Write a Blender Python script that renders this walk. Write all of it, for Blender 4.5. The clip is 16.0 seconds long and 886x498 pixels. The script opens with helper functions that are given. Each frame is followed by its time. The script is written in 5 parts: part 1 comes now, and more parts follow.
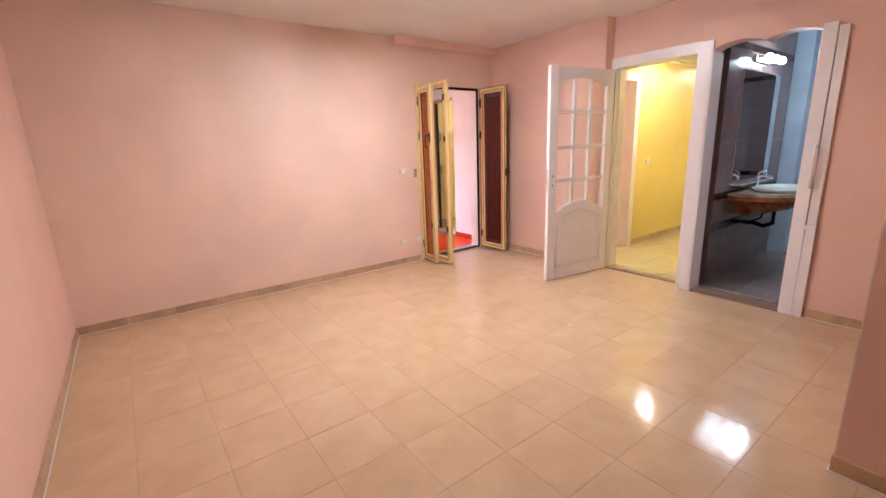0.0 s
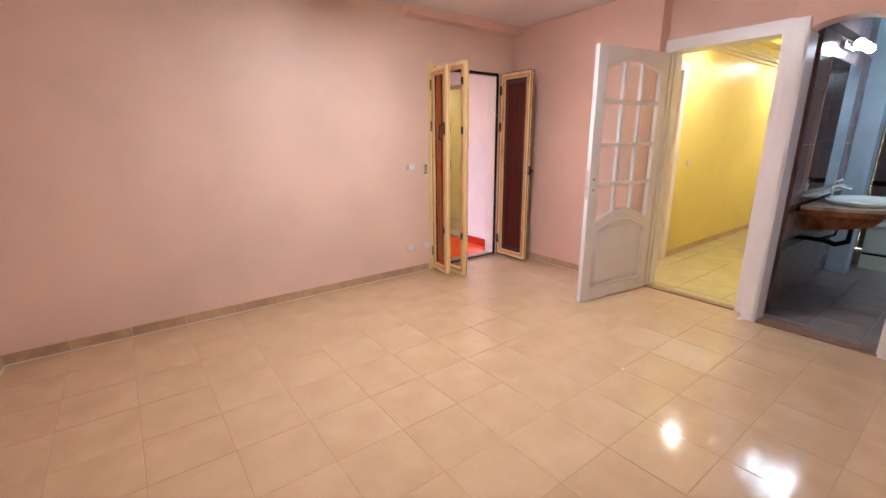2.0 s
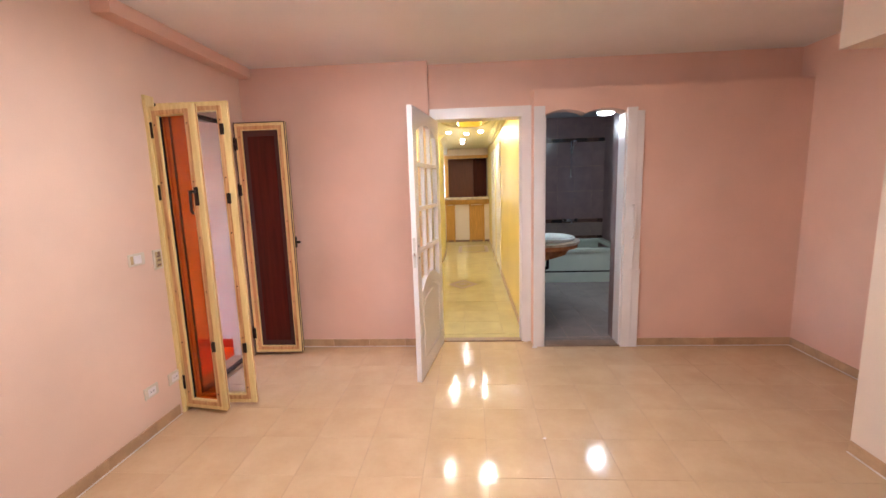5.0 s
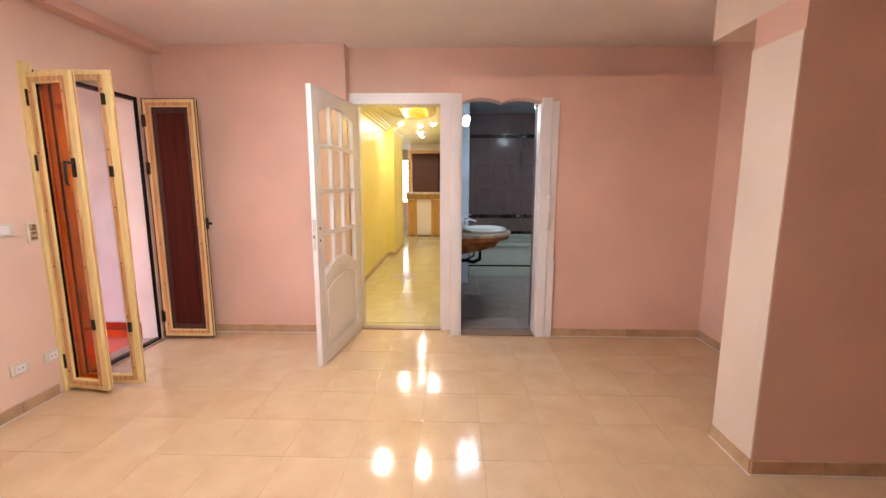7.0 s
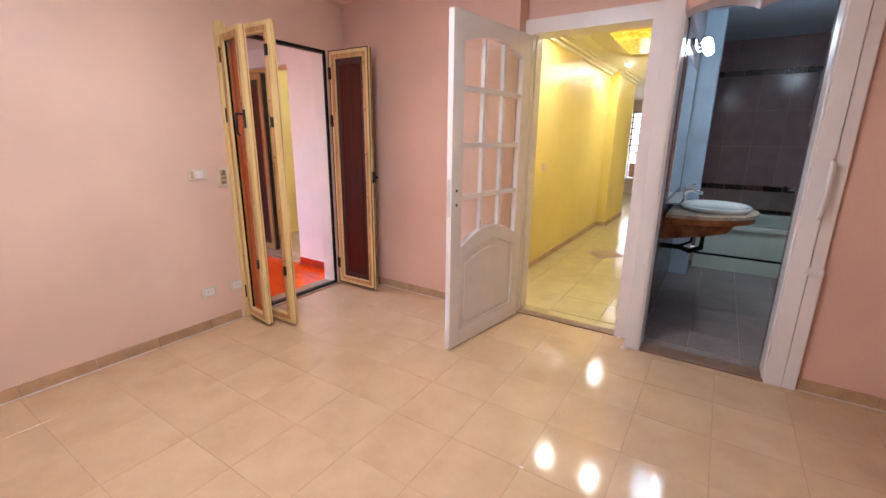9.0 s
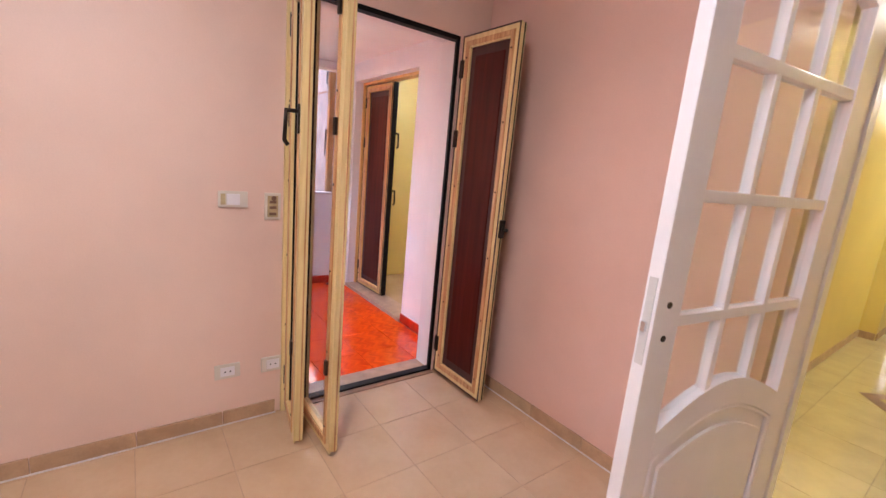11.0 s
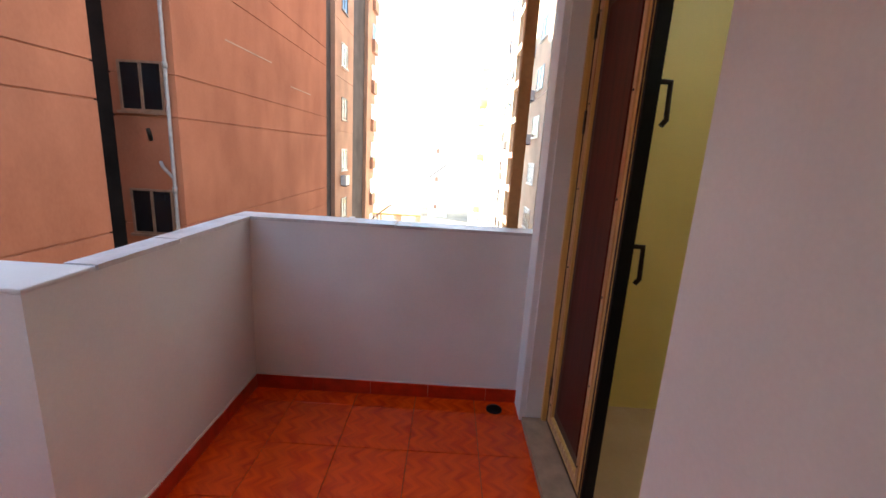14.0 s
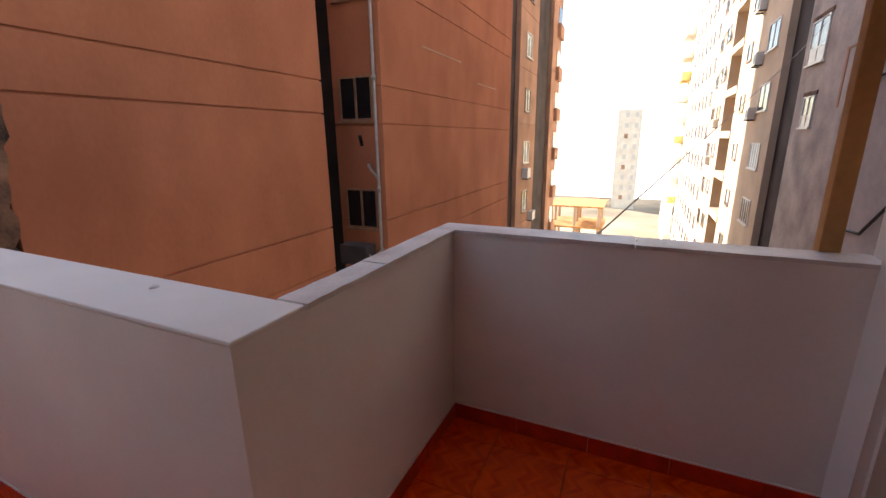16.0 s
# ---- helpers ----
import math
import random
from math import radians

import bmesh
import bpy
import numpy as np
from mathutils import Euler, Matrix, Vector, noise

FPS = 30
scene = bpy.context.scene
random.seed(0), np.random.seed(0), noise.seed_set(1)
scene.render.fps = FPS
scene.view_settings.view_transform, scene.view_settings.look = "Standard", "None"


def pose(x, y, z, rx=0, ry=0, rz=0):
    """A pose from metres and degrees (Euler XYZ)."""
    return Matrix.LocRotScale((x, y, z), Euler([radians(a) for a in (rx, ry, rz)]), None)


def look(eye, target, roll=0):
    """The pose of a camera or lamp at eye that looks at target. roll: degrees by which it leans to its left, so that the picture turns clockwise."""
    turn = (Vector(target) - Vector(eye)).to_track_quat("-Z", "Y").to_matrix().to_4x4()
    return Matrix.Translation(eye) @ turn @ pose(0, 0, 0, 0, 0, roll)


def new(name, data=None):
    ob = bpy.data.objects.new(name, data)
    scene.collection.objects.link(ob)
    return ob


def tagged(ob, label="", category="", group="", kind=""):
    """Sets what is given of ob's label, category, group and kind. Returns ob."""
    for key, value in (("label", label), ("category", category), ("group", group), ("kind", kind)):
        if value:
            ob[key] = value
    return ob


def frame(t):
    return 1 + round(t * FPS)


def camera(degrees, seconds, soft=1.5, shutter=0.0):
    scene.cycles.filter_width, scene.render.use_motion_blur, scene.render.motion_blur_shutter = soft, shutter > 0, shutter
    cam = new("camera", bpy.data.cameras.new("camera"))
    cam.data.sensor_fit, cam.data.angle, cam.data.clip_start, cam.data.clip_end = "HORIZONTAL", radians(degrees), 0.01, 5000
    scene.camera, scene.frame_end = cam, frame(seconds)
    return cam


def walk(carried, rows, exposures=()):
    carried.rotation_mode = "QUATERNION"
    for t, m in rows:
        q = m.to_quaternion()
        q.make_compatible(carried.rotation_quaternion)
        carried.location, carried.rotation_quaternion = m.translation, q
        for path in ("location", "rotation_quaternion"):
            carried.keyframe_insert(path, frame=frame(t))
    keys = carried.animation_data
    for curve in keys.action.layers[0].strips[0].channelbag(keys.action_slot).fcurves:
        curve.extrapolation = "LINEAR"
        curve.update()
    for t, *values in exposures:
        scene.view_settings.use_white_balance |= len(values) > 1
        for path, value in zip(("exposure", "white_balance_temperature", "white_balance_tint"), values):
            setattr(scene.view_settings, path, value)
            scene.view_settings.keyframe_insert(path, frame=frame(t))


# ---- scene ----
cam = camera(92.7, 16.0, shutter=0.12)
PATH = [
    (0, (4.427, 1.125, 1.417), (2.863, 2.279, 0.946), -2.1),
    (0.5, (4.311, 1.112, 1.36), (2.82, 2.383, 0.954), -2.1),
    (1, (4.175, 1.15, 1.361), (2.811, 2.57, 1.011), -1.6),
    (1.5, (4.029, 1.308, 1.392), (2.684, 2.733, 0.99), 0.0),
    (2, (3.738, 1.417, 1.424), (2.193, 2.582, 0.919), -0.4),
    (2.5, (3.346, 1.423, 1.403), (1.746, 2.553, 0.998), -0.5),
    (3, (2.985, 1.485, 1.386), (1.451, 2.694, 0.956), -0.2),
    (3.5, (2.661, 1.57, 1.444), (1.247, 2.925, 1.035), -0.3),
    (4, (2.327, 1.449, 1.468), (1.472, 3.211, 1.066), -1.2),
    (4.5, (2.202, 1.512, 1.532), (1.781, 3.421, 1.109), 0.2),
    (5, (2.068, 1.37, 1.551), (1.941, 3.343, 1.248), -1.7),
    (5.2, (2.062, 1.292, 1.572), (2.005, 3.283, 1.383), -1.0),
    (7.3, (2.822, 1.466, 1.422), (2.759, 3.437, 1.083), 0.4),
    (7.5, (2.912, 1.534, 1.431), (2.764, 3.495, 1.07), -0.6),
    (8, (3.154, 1.697, 1.427), (2.64, 3.574, 0.968), 1.7),
    (8.5, (3.135, 1.938, 1.376), (2.295, 3.698, 0.931), 2.0),
    (9, (3.05, 2.262, 1.403), (2.001, 3.888, 0.9), 0.7),
    (9.5, (2.964, 2.579, 1.41), (1.797, 4.121, 0.901), 4.6),
    (10, (2.84, 2.903, 1.391), (1.529, 4.323, 0.877), 1.4),
    (10.2, (2.693, 3.035, 1.372), (1.329, 4.43, 0.933), 2.8),
    (12.3, (1.277, 4.175, 1.405), (-0.507, 4.958, 0.955), 2.6),
    (12.5, (1.102, 4.333, 1.393), (-0.71, 5.049, 0.939), 2.2),
    (13, (0.682, 4.598, 1.39), (-1.229, 5.022, 0.977), 1.8),
    (13.5, (0.264, 4.76, 1.391), (-1.648, 5.064, 0.891), 3.6),
    (14, (-0.092, 4.88, 1.383), (-2.041, 4.868, 0.935), 3.4),
    (14.5, (-0.277, 4.802, 1.424), (-2.217, 4.479, 1.059), -1.5),
    (15, (-0.324, 4.684, 1.454), (-2.137, 3.923, 1.087), -0.8),
    (15.5, (-0.365, 4.596, 1.418), (-2.117, 3.73, 0.992), -1.1),
    (16, (-0.522, 4.581, 1.403), (-2.282, 3.778, 0.898), -0.7),
]
walk(cam, [(t, look(*m)) for t, *m in PATH],
     [(0, 4.68, 6200, 15), (0.5, 4.52, 6150, 16), (1.0, 4.64, 6100, 16), (1.5, 4.54, 6100, 15), (3.0, 4.4, 6150, 12), (4.0, 4.3, 6150, 12), (5.0, 4.55, 6350, 13), (7.3, 4.68, 6450, 12), (8.0, 4.59, 6350, 12), (9.0, 4.37, 6000, 13), (10.2, 4.38, 6050, 14),
      (12.3, 4.15, 5950, 20), (12.6, 4.05, 5950, 20), (13.0, 3.35, 5050, 13), (13.5, 3.12, 5150, 7), (14.0, 2.65, 6100, 2),
      (14.5, 2.08, 6350, 3), (15.0, 1.98, 6100, 8), (15.5, 1.62, 7000, 12), (16.0, 1.65, 7200, 12)])

# ---- light ----
world = bpy.data.worlds.new("sky")
scene.world = world
world.use_nodes = True
wn = world.node_tree.nodes
sky = wn.new("ShaderNodeTexSky")
sky.sky_type, sky.sun_disc = "NISHITA", False
sky.sun_elevation, sky.sun_rotation = radians(27), radians(-150)
sky.dust_density = 1.0
wn["Background"].inputs[1].default_value = 0.15
world.node_tree.links.new(sky.outputs[0], wn["Background"].inputs[0])
sun_dir = Vector((-0.35, -0.6, 0.36)).normalized()
sun = new("sun", bpy.data.lights.new("sun", "SUN"))
sun.data.energy, sun.data.angle, sun.data.color = 5.0, radians(0.5), (1.0, 0.95, 0.87)
sun.rotation_euler = (-sun_dir).to_track_quat("-Z", "Y").to_euler()


def area_lamp(name, m, w, h, power, col, shape="RECTANGLE"):
    d = bpy.data.lights.new(name, "AREA")
    d.shape, d.size, d.size_y, d.energy, d.color = shape, w, h, power, col
    ob = new(name, d)
    ob.matrix_world = m
    return ob


area_lamp("tube_light", pose(1.80, 3.05, 2.545), 0.9, 0.05, 2.2, (1.0, 0.95, 0.94))
for lx, ly in ((1.73, 9.15), (2.30, 9.2), (1.70, 6.77), (2.27, 6.72)):
    area_lamp("corridor_spot_light", pose(lx, ly, 2.435), 0.1, 0.1, 0.34, (1.0, 0.95, 0.80), "DISK")
# Unseen panel of light added under the hall ceiling, no fixture.
area_lamp("hall_fill", pose(1.2, 12.0, 2.44), 0.5, 0.5, 0.9, (1.0, 0.95, 0.82))
area_lamp("mirror_lamp_light", pose(2.96, 6.48, 2.14, 0, -70, 0), 0.1, 0.5, 0.5, (0.80, 0.92, 1.0))
area_lamp("bathroom_lamp_light", pose(3.79, 6.93, 2.33), 0.16, 0.16, 0.12, (0.80, 0.91, 1.0), "DISK")
# Added lamp: the next room's own source is unknown.
area_lamp("next_room_fill", pose(-1.3, 6.5, 2.40), 0.9, 0.05, 0.2, (1.0, 0.95, 0.94))
# Fill lamp added without a fixture, brightens the side room.
area_lamp("side_room_fill", pose(0.6, 6.6, 2.5), 0.5, 0.5, 1.1, (1.0, 0.96, 0.94))

# ---- materials ----


def nodes_of(name):
    m = bpy.data.materials.new(name)
    m.use_nodes = True
    t = m.node_tree
    return m, t, t.nodes["Principled BSDF"], t.links


def surface(name, col, rough=0.6, vary=0.06, scale=3.0, grain=120.0, bump=0.08, metal=0.0, stretch=(1, 1, 1), dark=None, island=0.0, obj=0.0, coat=0.0, gloss_vary=0.0, spec=0.5):
    """A painted, stone or wooden surface: two scales of colour variation, fine relief."""
    m, t, b, ln = nodes_of(name)
    co = t.nodes.new("ShaderNodeTexCoord")
    mp = t.nodes.new("ShaderNodeMapping")
    mp.inputs["Scale"].default_value = stretch
    ln.new(co.outputs["Object"], mp.inputs[0])
    n1, n2 = t.nodes.new("ShaderNodeTexNoise"), t.nodes.new("ShaderNodeTexNoise")
    n1.inputs["Scale"].default_value, n1.inputs["Detail"].default_value = scale, 5
    n2.inputs["Scale"].default_value, n2.inputs["Detail"].default_value = grain, 3
    ln.new(mp.outputs[0], n1.inputs["Vector"])
    ln.new(mp.outputs[0], n2.inputs["Vector"])
    ramp = t.nodes.new("ShaderNodeValToRGB")
    lo = dark or tuple(c * (1 - 3 * vary) for c in col)
    ramp.color_ramp.elements[0].position, ramp.color_ramp.elements[0].color = 0.3, (*lo, 1)
    ramp.color_ramp.elements[1].position, ramp.color_ramp.elements[1].color = 0.7, (*[min(1, c * (1 + vary)) for c in col], 1)
    mixv = t.nodes.new("ShaderNodeMath")
    mixv.operation = "MULTIPLY_ADD"
    ln.new(n2.outputs[0], mixv.inputs[0])
    mixv.inputs[1].default_value = 0.25
    add = t.nodes.new("ShaderNodeMath")
    add.operation = "MULTIPLY_ADD"
    ln.new(n1.outputs[0], add.inputs[0])
    add.inputs[1].default_value, add.inputs[2].default_value = 1.0, -0.125
    ln.new(add.outputs[0], mixv.inputs[2])
    val = mixv
    if obj:
        oi = t.nodes.new("ShaderNodeObjectInfo")
        s = t.nodes.new("ShaderNodeMath")
        s.operation = "MULTIPLY_ADD"
        ln.new(oi.outputs["Random"], s.inputs[0])
        s.inputs[1].default_value = obj
        ln.new(mixv.outputs[0], s.inputs[2])
        val = t.nodes.new("ShaderNodeMath")
        val.operation = "SUBTRACT"
        ln.new(s.outputs[0], val.inputs[0])
        val.inputs[1].default_value = obj / 2
        va = t.nodes.new("ShaderNodeVectorMath")
        ln.new(mp.outputs[0], va.inputs[0])
        sc = t.nodes.new("ShaderNodeMath")
        sc.operation = "MULTIPLY"
        sc.inputs[1].default_value = 37.0
        ln.new(oi.outputs["Random"], sc.inputs[0])
        ln.new(sc.outputs[0], va.inputs[1])
        ln.new(va.outputs[0], n1.inputs["Vector"])
    ln.new(val.outputs[0], ramp.inputs[0])
    ln.new(ramp.outputs[0], b.inputs["Base Color"])
    b.inputs["Roughness"].default_value, b.inputs["Metallic"].default_value = rough, metal
    b.inputs["Specular IOR Level"].default_value = spec
    if coat:
        b.inputs["Coat Weight"].default_value, b.inputs["Coat Roughness"].default_value = coat, 0.05
    if gloss_vary:
        g = t.nodes.new("ShaderNodeMath")
        g.operation = "MULTIPLY_ADD"
        ln.new(n1.outputs[0], g.inputs[0])
        g.inputs[1].default_value, g.inputs[2].default_value = gloss_vary, rough - gloss_vary / 2
        ln.new(g.outputs[0], b.inputs["Roughness"])
    if bump:
        bp = t.nodes.new("ShaderNodeBump")
        bp.inputs["Strength"].default_value, bp.inputs["Distance"].default_value = bump, 0.004
        ln.new(val.outputs[0], bp.inputs["Height"])
        ln.new(bp.outputs[0], b.inputs["Normal"])
    return m


def glass(name, tint=(0.95, 0.97, 0.97), amount=0.85, rough=0.03):
    m, t, b, ln = nodes_of(name)
    tr, gl, mx = t.nodes.new("ShaderNodeBsdfTransparent"), t.nodes.new("ShaderNodeBsdfGlossy"), t.nodes.new("ShaderNodeMixShader")
    lw, pw, fr = t.nodes.new("ShaderNodeLayerWeight"), t.nodes.new("ShaderNodeMath"), t.nodes.new("ShaderNodeMath")
    pw.operation, fr.operation = "POWER", "MULTIPLY_ADD"
    ln.new(lw.outputs["Facing"], pw.inputs[0])
    pw.inputs[1].default_value = 4.0
    ln.new(pw.outputs[0], fr.inputs[0])
    fr.inputs[1].default_value, fr.inputs[2].default_value = 0.6, 0.04
    tr.inputs[0].default_value, gl.inputs[0].default_value = (*tint, 1), (1, 1, 1, 1)
    gl.inputs["Roughness"].default_value = rough
    ln.new(fr.outputs[0], mx.inputs[0])
    ln.new(tr.outputs[0], mx.inputs[1])
    ln.new(gl.outputs[0], mx.inputs[2])
    ln.new(mx.outputs[0], t.nodes["Material Output"].inputs[0])
    return m


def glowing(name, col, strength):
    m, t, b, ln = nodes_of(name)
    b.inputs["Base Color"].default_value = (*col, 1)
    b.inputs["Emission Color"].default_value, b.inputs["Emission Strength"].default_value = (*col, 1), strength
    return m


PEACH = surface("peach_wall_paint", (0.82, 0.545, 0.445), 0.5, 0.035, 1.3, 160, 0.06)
# Same peach, lightened: the balcony-door wall's extra light is in the colour.
PEACH_LIT = surface("lit_peach_wall_paint", (0.82, 0.605, 0.495), 0.5, 0.035, 1.3, 160, 0.06)
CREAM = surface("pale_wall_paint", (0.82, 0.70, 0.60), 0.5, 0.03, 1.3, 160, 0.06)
CEILING = surface("ceiling_paint", (0.84, 0.82, 0.82), 0.7, 0.03, 1.0, 140, 0.05)
YELLOW = surface("yellow_wall_paint", (0.80, 0.65, 0.20), 0.35, 0.03, 1.2, 150, 0.05)
CORRIDOR_CEILING = surface("warm_white_ceiling_paint", (0.84, 0.80, 0.62), 0.6, 0.03, 1.0, 140, 0.05)
WHITE = surface("white_gloss_paint", (0.84, 0.81, 0.815), 0.28, 0.015, 5, 90, 0.05)
LILAC = surface("white_balcony_paint", (0.83, 0.79, 0.75), 0.65, 0.035, 1.8, 120, 0.12)
TILE = surface("beige_floor_tile", (0.60, 0.425, 0.262), 0.11, 0.05, 4.5, 40, 0.01, dark=(0.56, 0.385, 0.228), obj=0.04, gloss_vary=0.08, spec=0.6)
GROUT = surface("grey_grout", (0.46, 0.315, 0.19), 0.6, 0.1, 20, 200, 0.2)
HALL_GROUT = surface("yellowish_grout", (0.40, 0.33, 0.17), 0.7, 0.1, 20, 200, 0.2)
SKIRT = surface("tan_skirting_tile", (0.55, 0.36, 0.21), 0.3, 0.08, 9, 120, 0.05, obj=0.25)
HALL_TILE = surface("ivory_corridor_tile", (0.54, 0.46, 0.23), 0.14, 0.04, 5, 60, 0.01, obj=0.04, spec=0.5)
def zigzag_tile(name, col, dark):
    """Glazed tile with zigzag streaks: noise drawn out along x over coordinates folded to and fro in y."""
    m, t, b, ln = nodes_of(name)

    def math_node(op, a, c):
        n = t.nodes.new("ShaderNodeMath")
        n.operation = op
        for k, v in ((0, a), (1, c)):
            if hasattr(v, "links"):
                ln.new(v, n.inputs[k])
            else:
                n.inputs[k].default_value = v
        return n.outputs[0]

    co, oi = t.nodes.new("ShaderNodeTexCoord"), t.nodes.new("ShaderNodeObjectInfo")
    sep, com = t.nodes.new("ShaderNodeSeparateXYZ"), t.nodes.new("ShaderNodeCombineXYZ")
    ln.new(co.outputs["Object"], sep.inputs[0])
    fold = math_node("PINGPONG", sep.outputs[0], 0.055)
    ln.new(math_node("MULTIPLY", sep.outputs[0], 9.0), com.inputs[0])
    ln.new(math_node("MULTIPLY", math_node("ADD", sep.outputs[1], fold), 26.0), com.inputs[1])
    ln.new(math_node("MULTIPLY", oi.outputs["Random"], 40.0), com.inputs[2])
    n1, n2 = t.nodes.new("ShaderNodeTexNoise"), t.nodes.new("ShaderNodeTexNoise")
    n1.inputs["Scale"].default_value, n1.inputs["Detail"].default_value = 1.0, 4
    ln.new(com.outputs[0], n1.inputs["Vector"])
    n2.inputs["Scale"].default_value = 70
    ln.new(co.outputs["Object"], n2.inputs["Vector"])
    ramp = t.nodes.new("ShaderNodeValToRGB")
    ramp.color_ramp.elements[0].position, ramp.color_ramp.elements[0].color = 0.28, (*dark, 1)
    ramp.color_ramp.elements[1].position, ramp.color_ramp.elements[1].color = 0.62, (*col, 1)
    ln.new(math_node("ADD", n1.outputs[0], math_node("MULTIPLY", math_node("SUBTRACT", oi.outputs["Random"], 0.5), 0.06)), ramp.inputs[0])
    ln.new(ramp.outputs[0], b.inputs["Base Color"])
    ln.new(math_node("ADD", math_node("MULTIPLY", n2.outputs[0], 0.05), 0.035), b.inputs["Roughness"])
    b.inputs["Specular IOR Level"].default_value = 0.45
    bp = t.nodes.new("ShaderNodeBump")
    bp.inputs["Strength"].default_value, bp.inputs["Distance"].default_value = 0.05, 0.004
    ln.new(n1.outputs[0], bp.inputs["Height"])
    ln.new(bp.outputs[0], b.inputs["Normal"])
    return m


RED_TILE = zigzag_tile("orange_red_balcony_tile", (0.85, 0.078, 0.003), (0.60, 0.032, 0.002))
RED_SKIRT = surface("red_skirting_tile", (0.58, 0.030, 0.005), 0.3, 0.1, 12, 60, 0.05, obj=0.1)
RED_GROUT = surface("brown_grout", (0.32, 0.07, 0.024), 0.8, 0.1, 20, 200, 0.2)
PINE = surface("varnished_pine", (0.81, 0.66, 0.32), 0.33, 0.05, 7, 60, 0.12, stretch=(9, 9, 0.5), dark=(0.71, 0.54, 0.235))
PINE_ORANGE = surface("orange_pine_bead", (0.70, 0.45, 0.22), 0.4, 0.1, 7, 60, 0.12, stretch=(9, 9, 0.5), dark=(0.42, 0.17, 0.05))
# Pine again, deepened to the orange that outdoor light gives it.
OUTDOOR_PINE = surface("outdoor_toned_pine", (0.74, 0.47, 0.15), 0.35, 0.06, 7, 60, 0.12, stretch=(9, 9, 0.5), dark=(0.58, 0.33, 0.09))
MAHOGANY = surface("red_brown_panel", (0.075, 0.011, 0.006), 0.42, 0.1, 5, 60, 0.06, stretch=(8, 8, 0.4), dark=(0.045, 0.007, 0.004), spec=0.18)
MAHOGANY_EDGE = surface("dark_panel_border", (0.055, 0.016, 0.014), 0.4, 0.1, 5, 60, 0.06, stretch=(8, 8, 0.4))
BLACK = surface("black_rubber_seal", (0.008, 0.007, 0.007), 0.5, 0.1, 20, 80, 0.05, spec=0.15)
IRON = surface("dark_bronze_fitting", (0.035, 0.024, 0.018), 0.4, 0.15, 30, 90, 0.1, metal=0.7)
CHROME = surface("chrome", (0.75, 0.78, 0.80), 0.12, 0.02, 10, 60, 0.0, metal=1.0)
MARBLE = surface("brown_marble_sill", (0.25, 0.145, 0.09), 0.35, 0.08, 14, 60, 0.08)
PALE_MARBLE = surface("tan_marble_sill", (0.44, 0.28, 0.17), 0.4, 0.08, 14, 60, 0.08)
PLASTIC = surface("ivory_plastic", (0.72, 0.66, 0.56), 0.35, 0.03, 8, 90, 0.0)
PLASTIC_BROWN = surface("aged_plastic", (0.56, 0.44, 0.24), 0.4, 0.08, 20, 90, 0.02)
CLEAR = glass("clear_glass")
# Glow of the added sheet that whites out the street's end.
HAZE_SHEET = glowing("glowing_haze_sheet", (1.0, 0.98, 0.96), 0.7)
def insect_screen(name, col, cover):
    """Fine mesh cloth: part of the light passes, the rest meets dull thread."""
    m, t, b, ln = nodes_of(name)
    tr, mx = t.nodes.new("ShaderNodeBsdfTransparent"), t.nodes.new("ShaderNodeMixShader")
    b.inputs["Base Color"].default_value, b.inputs["Roughness"].default_value = (*col, 1), 0.7
    co, n = t.nodes.new("ShaderNodeTexCoord"), t.nodes.new("ShaderNodeTexNoise")
    n.inputs["Scale"].default_value = 6.0
    ln.new(co.outputs["Object"], n.inputs["Vector"])
    f = t.nodes.new("ShaderNodeMath")
    f.operation = "MULTIPLY_ADD"
    ln.new(n.outputs[0], f.inputs[0])
    f.inputs[1].default_value, f.inputs[2].default_value = 0.12, cover - 0.06
    ln.new(f.outputs[0], mx.inputs[0])
    ln.new(tr.outputs[0], mx.inputs[1])
    ln.new(b.outputs[0], mx.inputs[2])
    ln.new(mx.outputs[0], t.nodes["Material Output"].inputs[0])
    return m


SCREEN = insect_screen("brown_insect_screen", (0.06, 0.02, 0.015), 0.2)
AMBER = glass("amber_glass", (0.85, 0.40, 0.13), 0.6, 0.08)
BATH_TILE = surface("grey_brown_bathroom_tile", (0.26, 0.175, 0.17), 0.18, 0.05, 6, 60, 0.02, obj=0.08)
BATH_LOW = surface("beige_bathroom_tile", (0.26, 0.19, 0.165), 0.2, 0.05, 6, 60, 0.02, obj=0.08)
BATH_BAND = surface("dark_border_tile", (0.10, 0.055, 0.04), 0.25, 0.4, 40, 90, 0.05, obj=0.4)
BATH_FLOOR = surface("pale_grey_floor_tile", (0.29, 0.235, 0.215), 0.25, 0.05, 5, 60, 0.02, obj=0.08)
BATH_CEIL = surface("bathroom_ceiling_paint", (0.45, 0.50, 0.56), 0.6, 0.04, 2, 90, 0.04)
# Pale blue holds the mirror lamp's cool light on the casing.
PIER_PAINT = surface("lamp_tinted_pier_paint", (0.55, 0.67, 0.78), 0.35, 0.06, 3, 90, 0.05)
CERAMIC = surface("white_ceramic", (0.74, 0.76, 0.70), 0.12, 0.02, 4, 60, 0.0, coat=0.5)
TUB = surface("pale_green_ceramic", (0.58, 0.64, 0.54), 0.15, 0.02, 4, 60, 0.0, coat=0.5)
ONYX = surface("brown_onyx_marble", (0.42, 0.17, 0.06), 0.2, 0.25, 12, 40, 0.03, dark=(0.20, 0.06, 0.02))
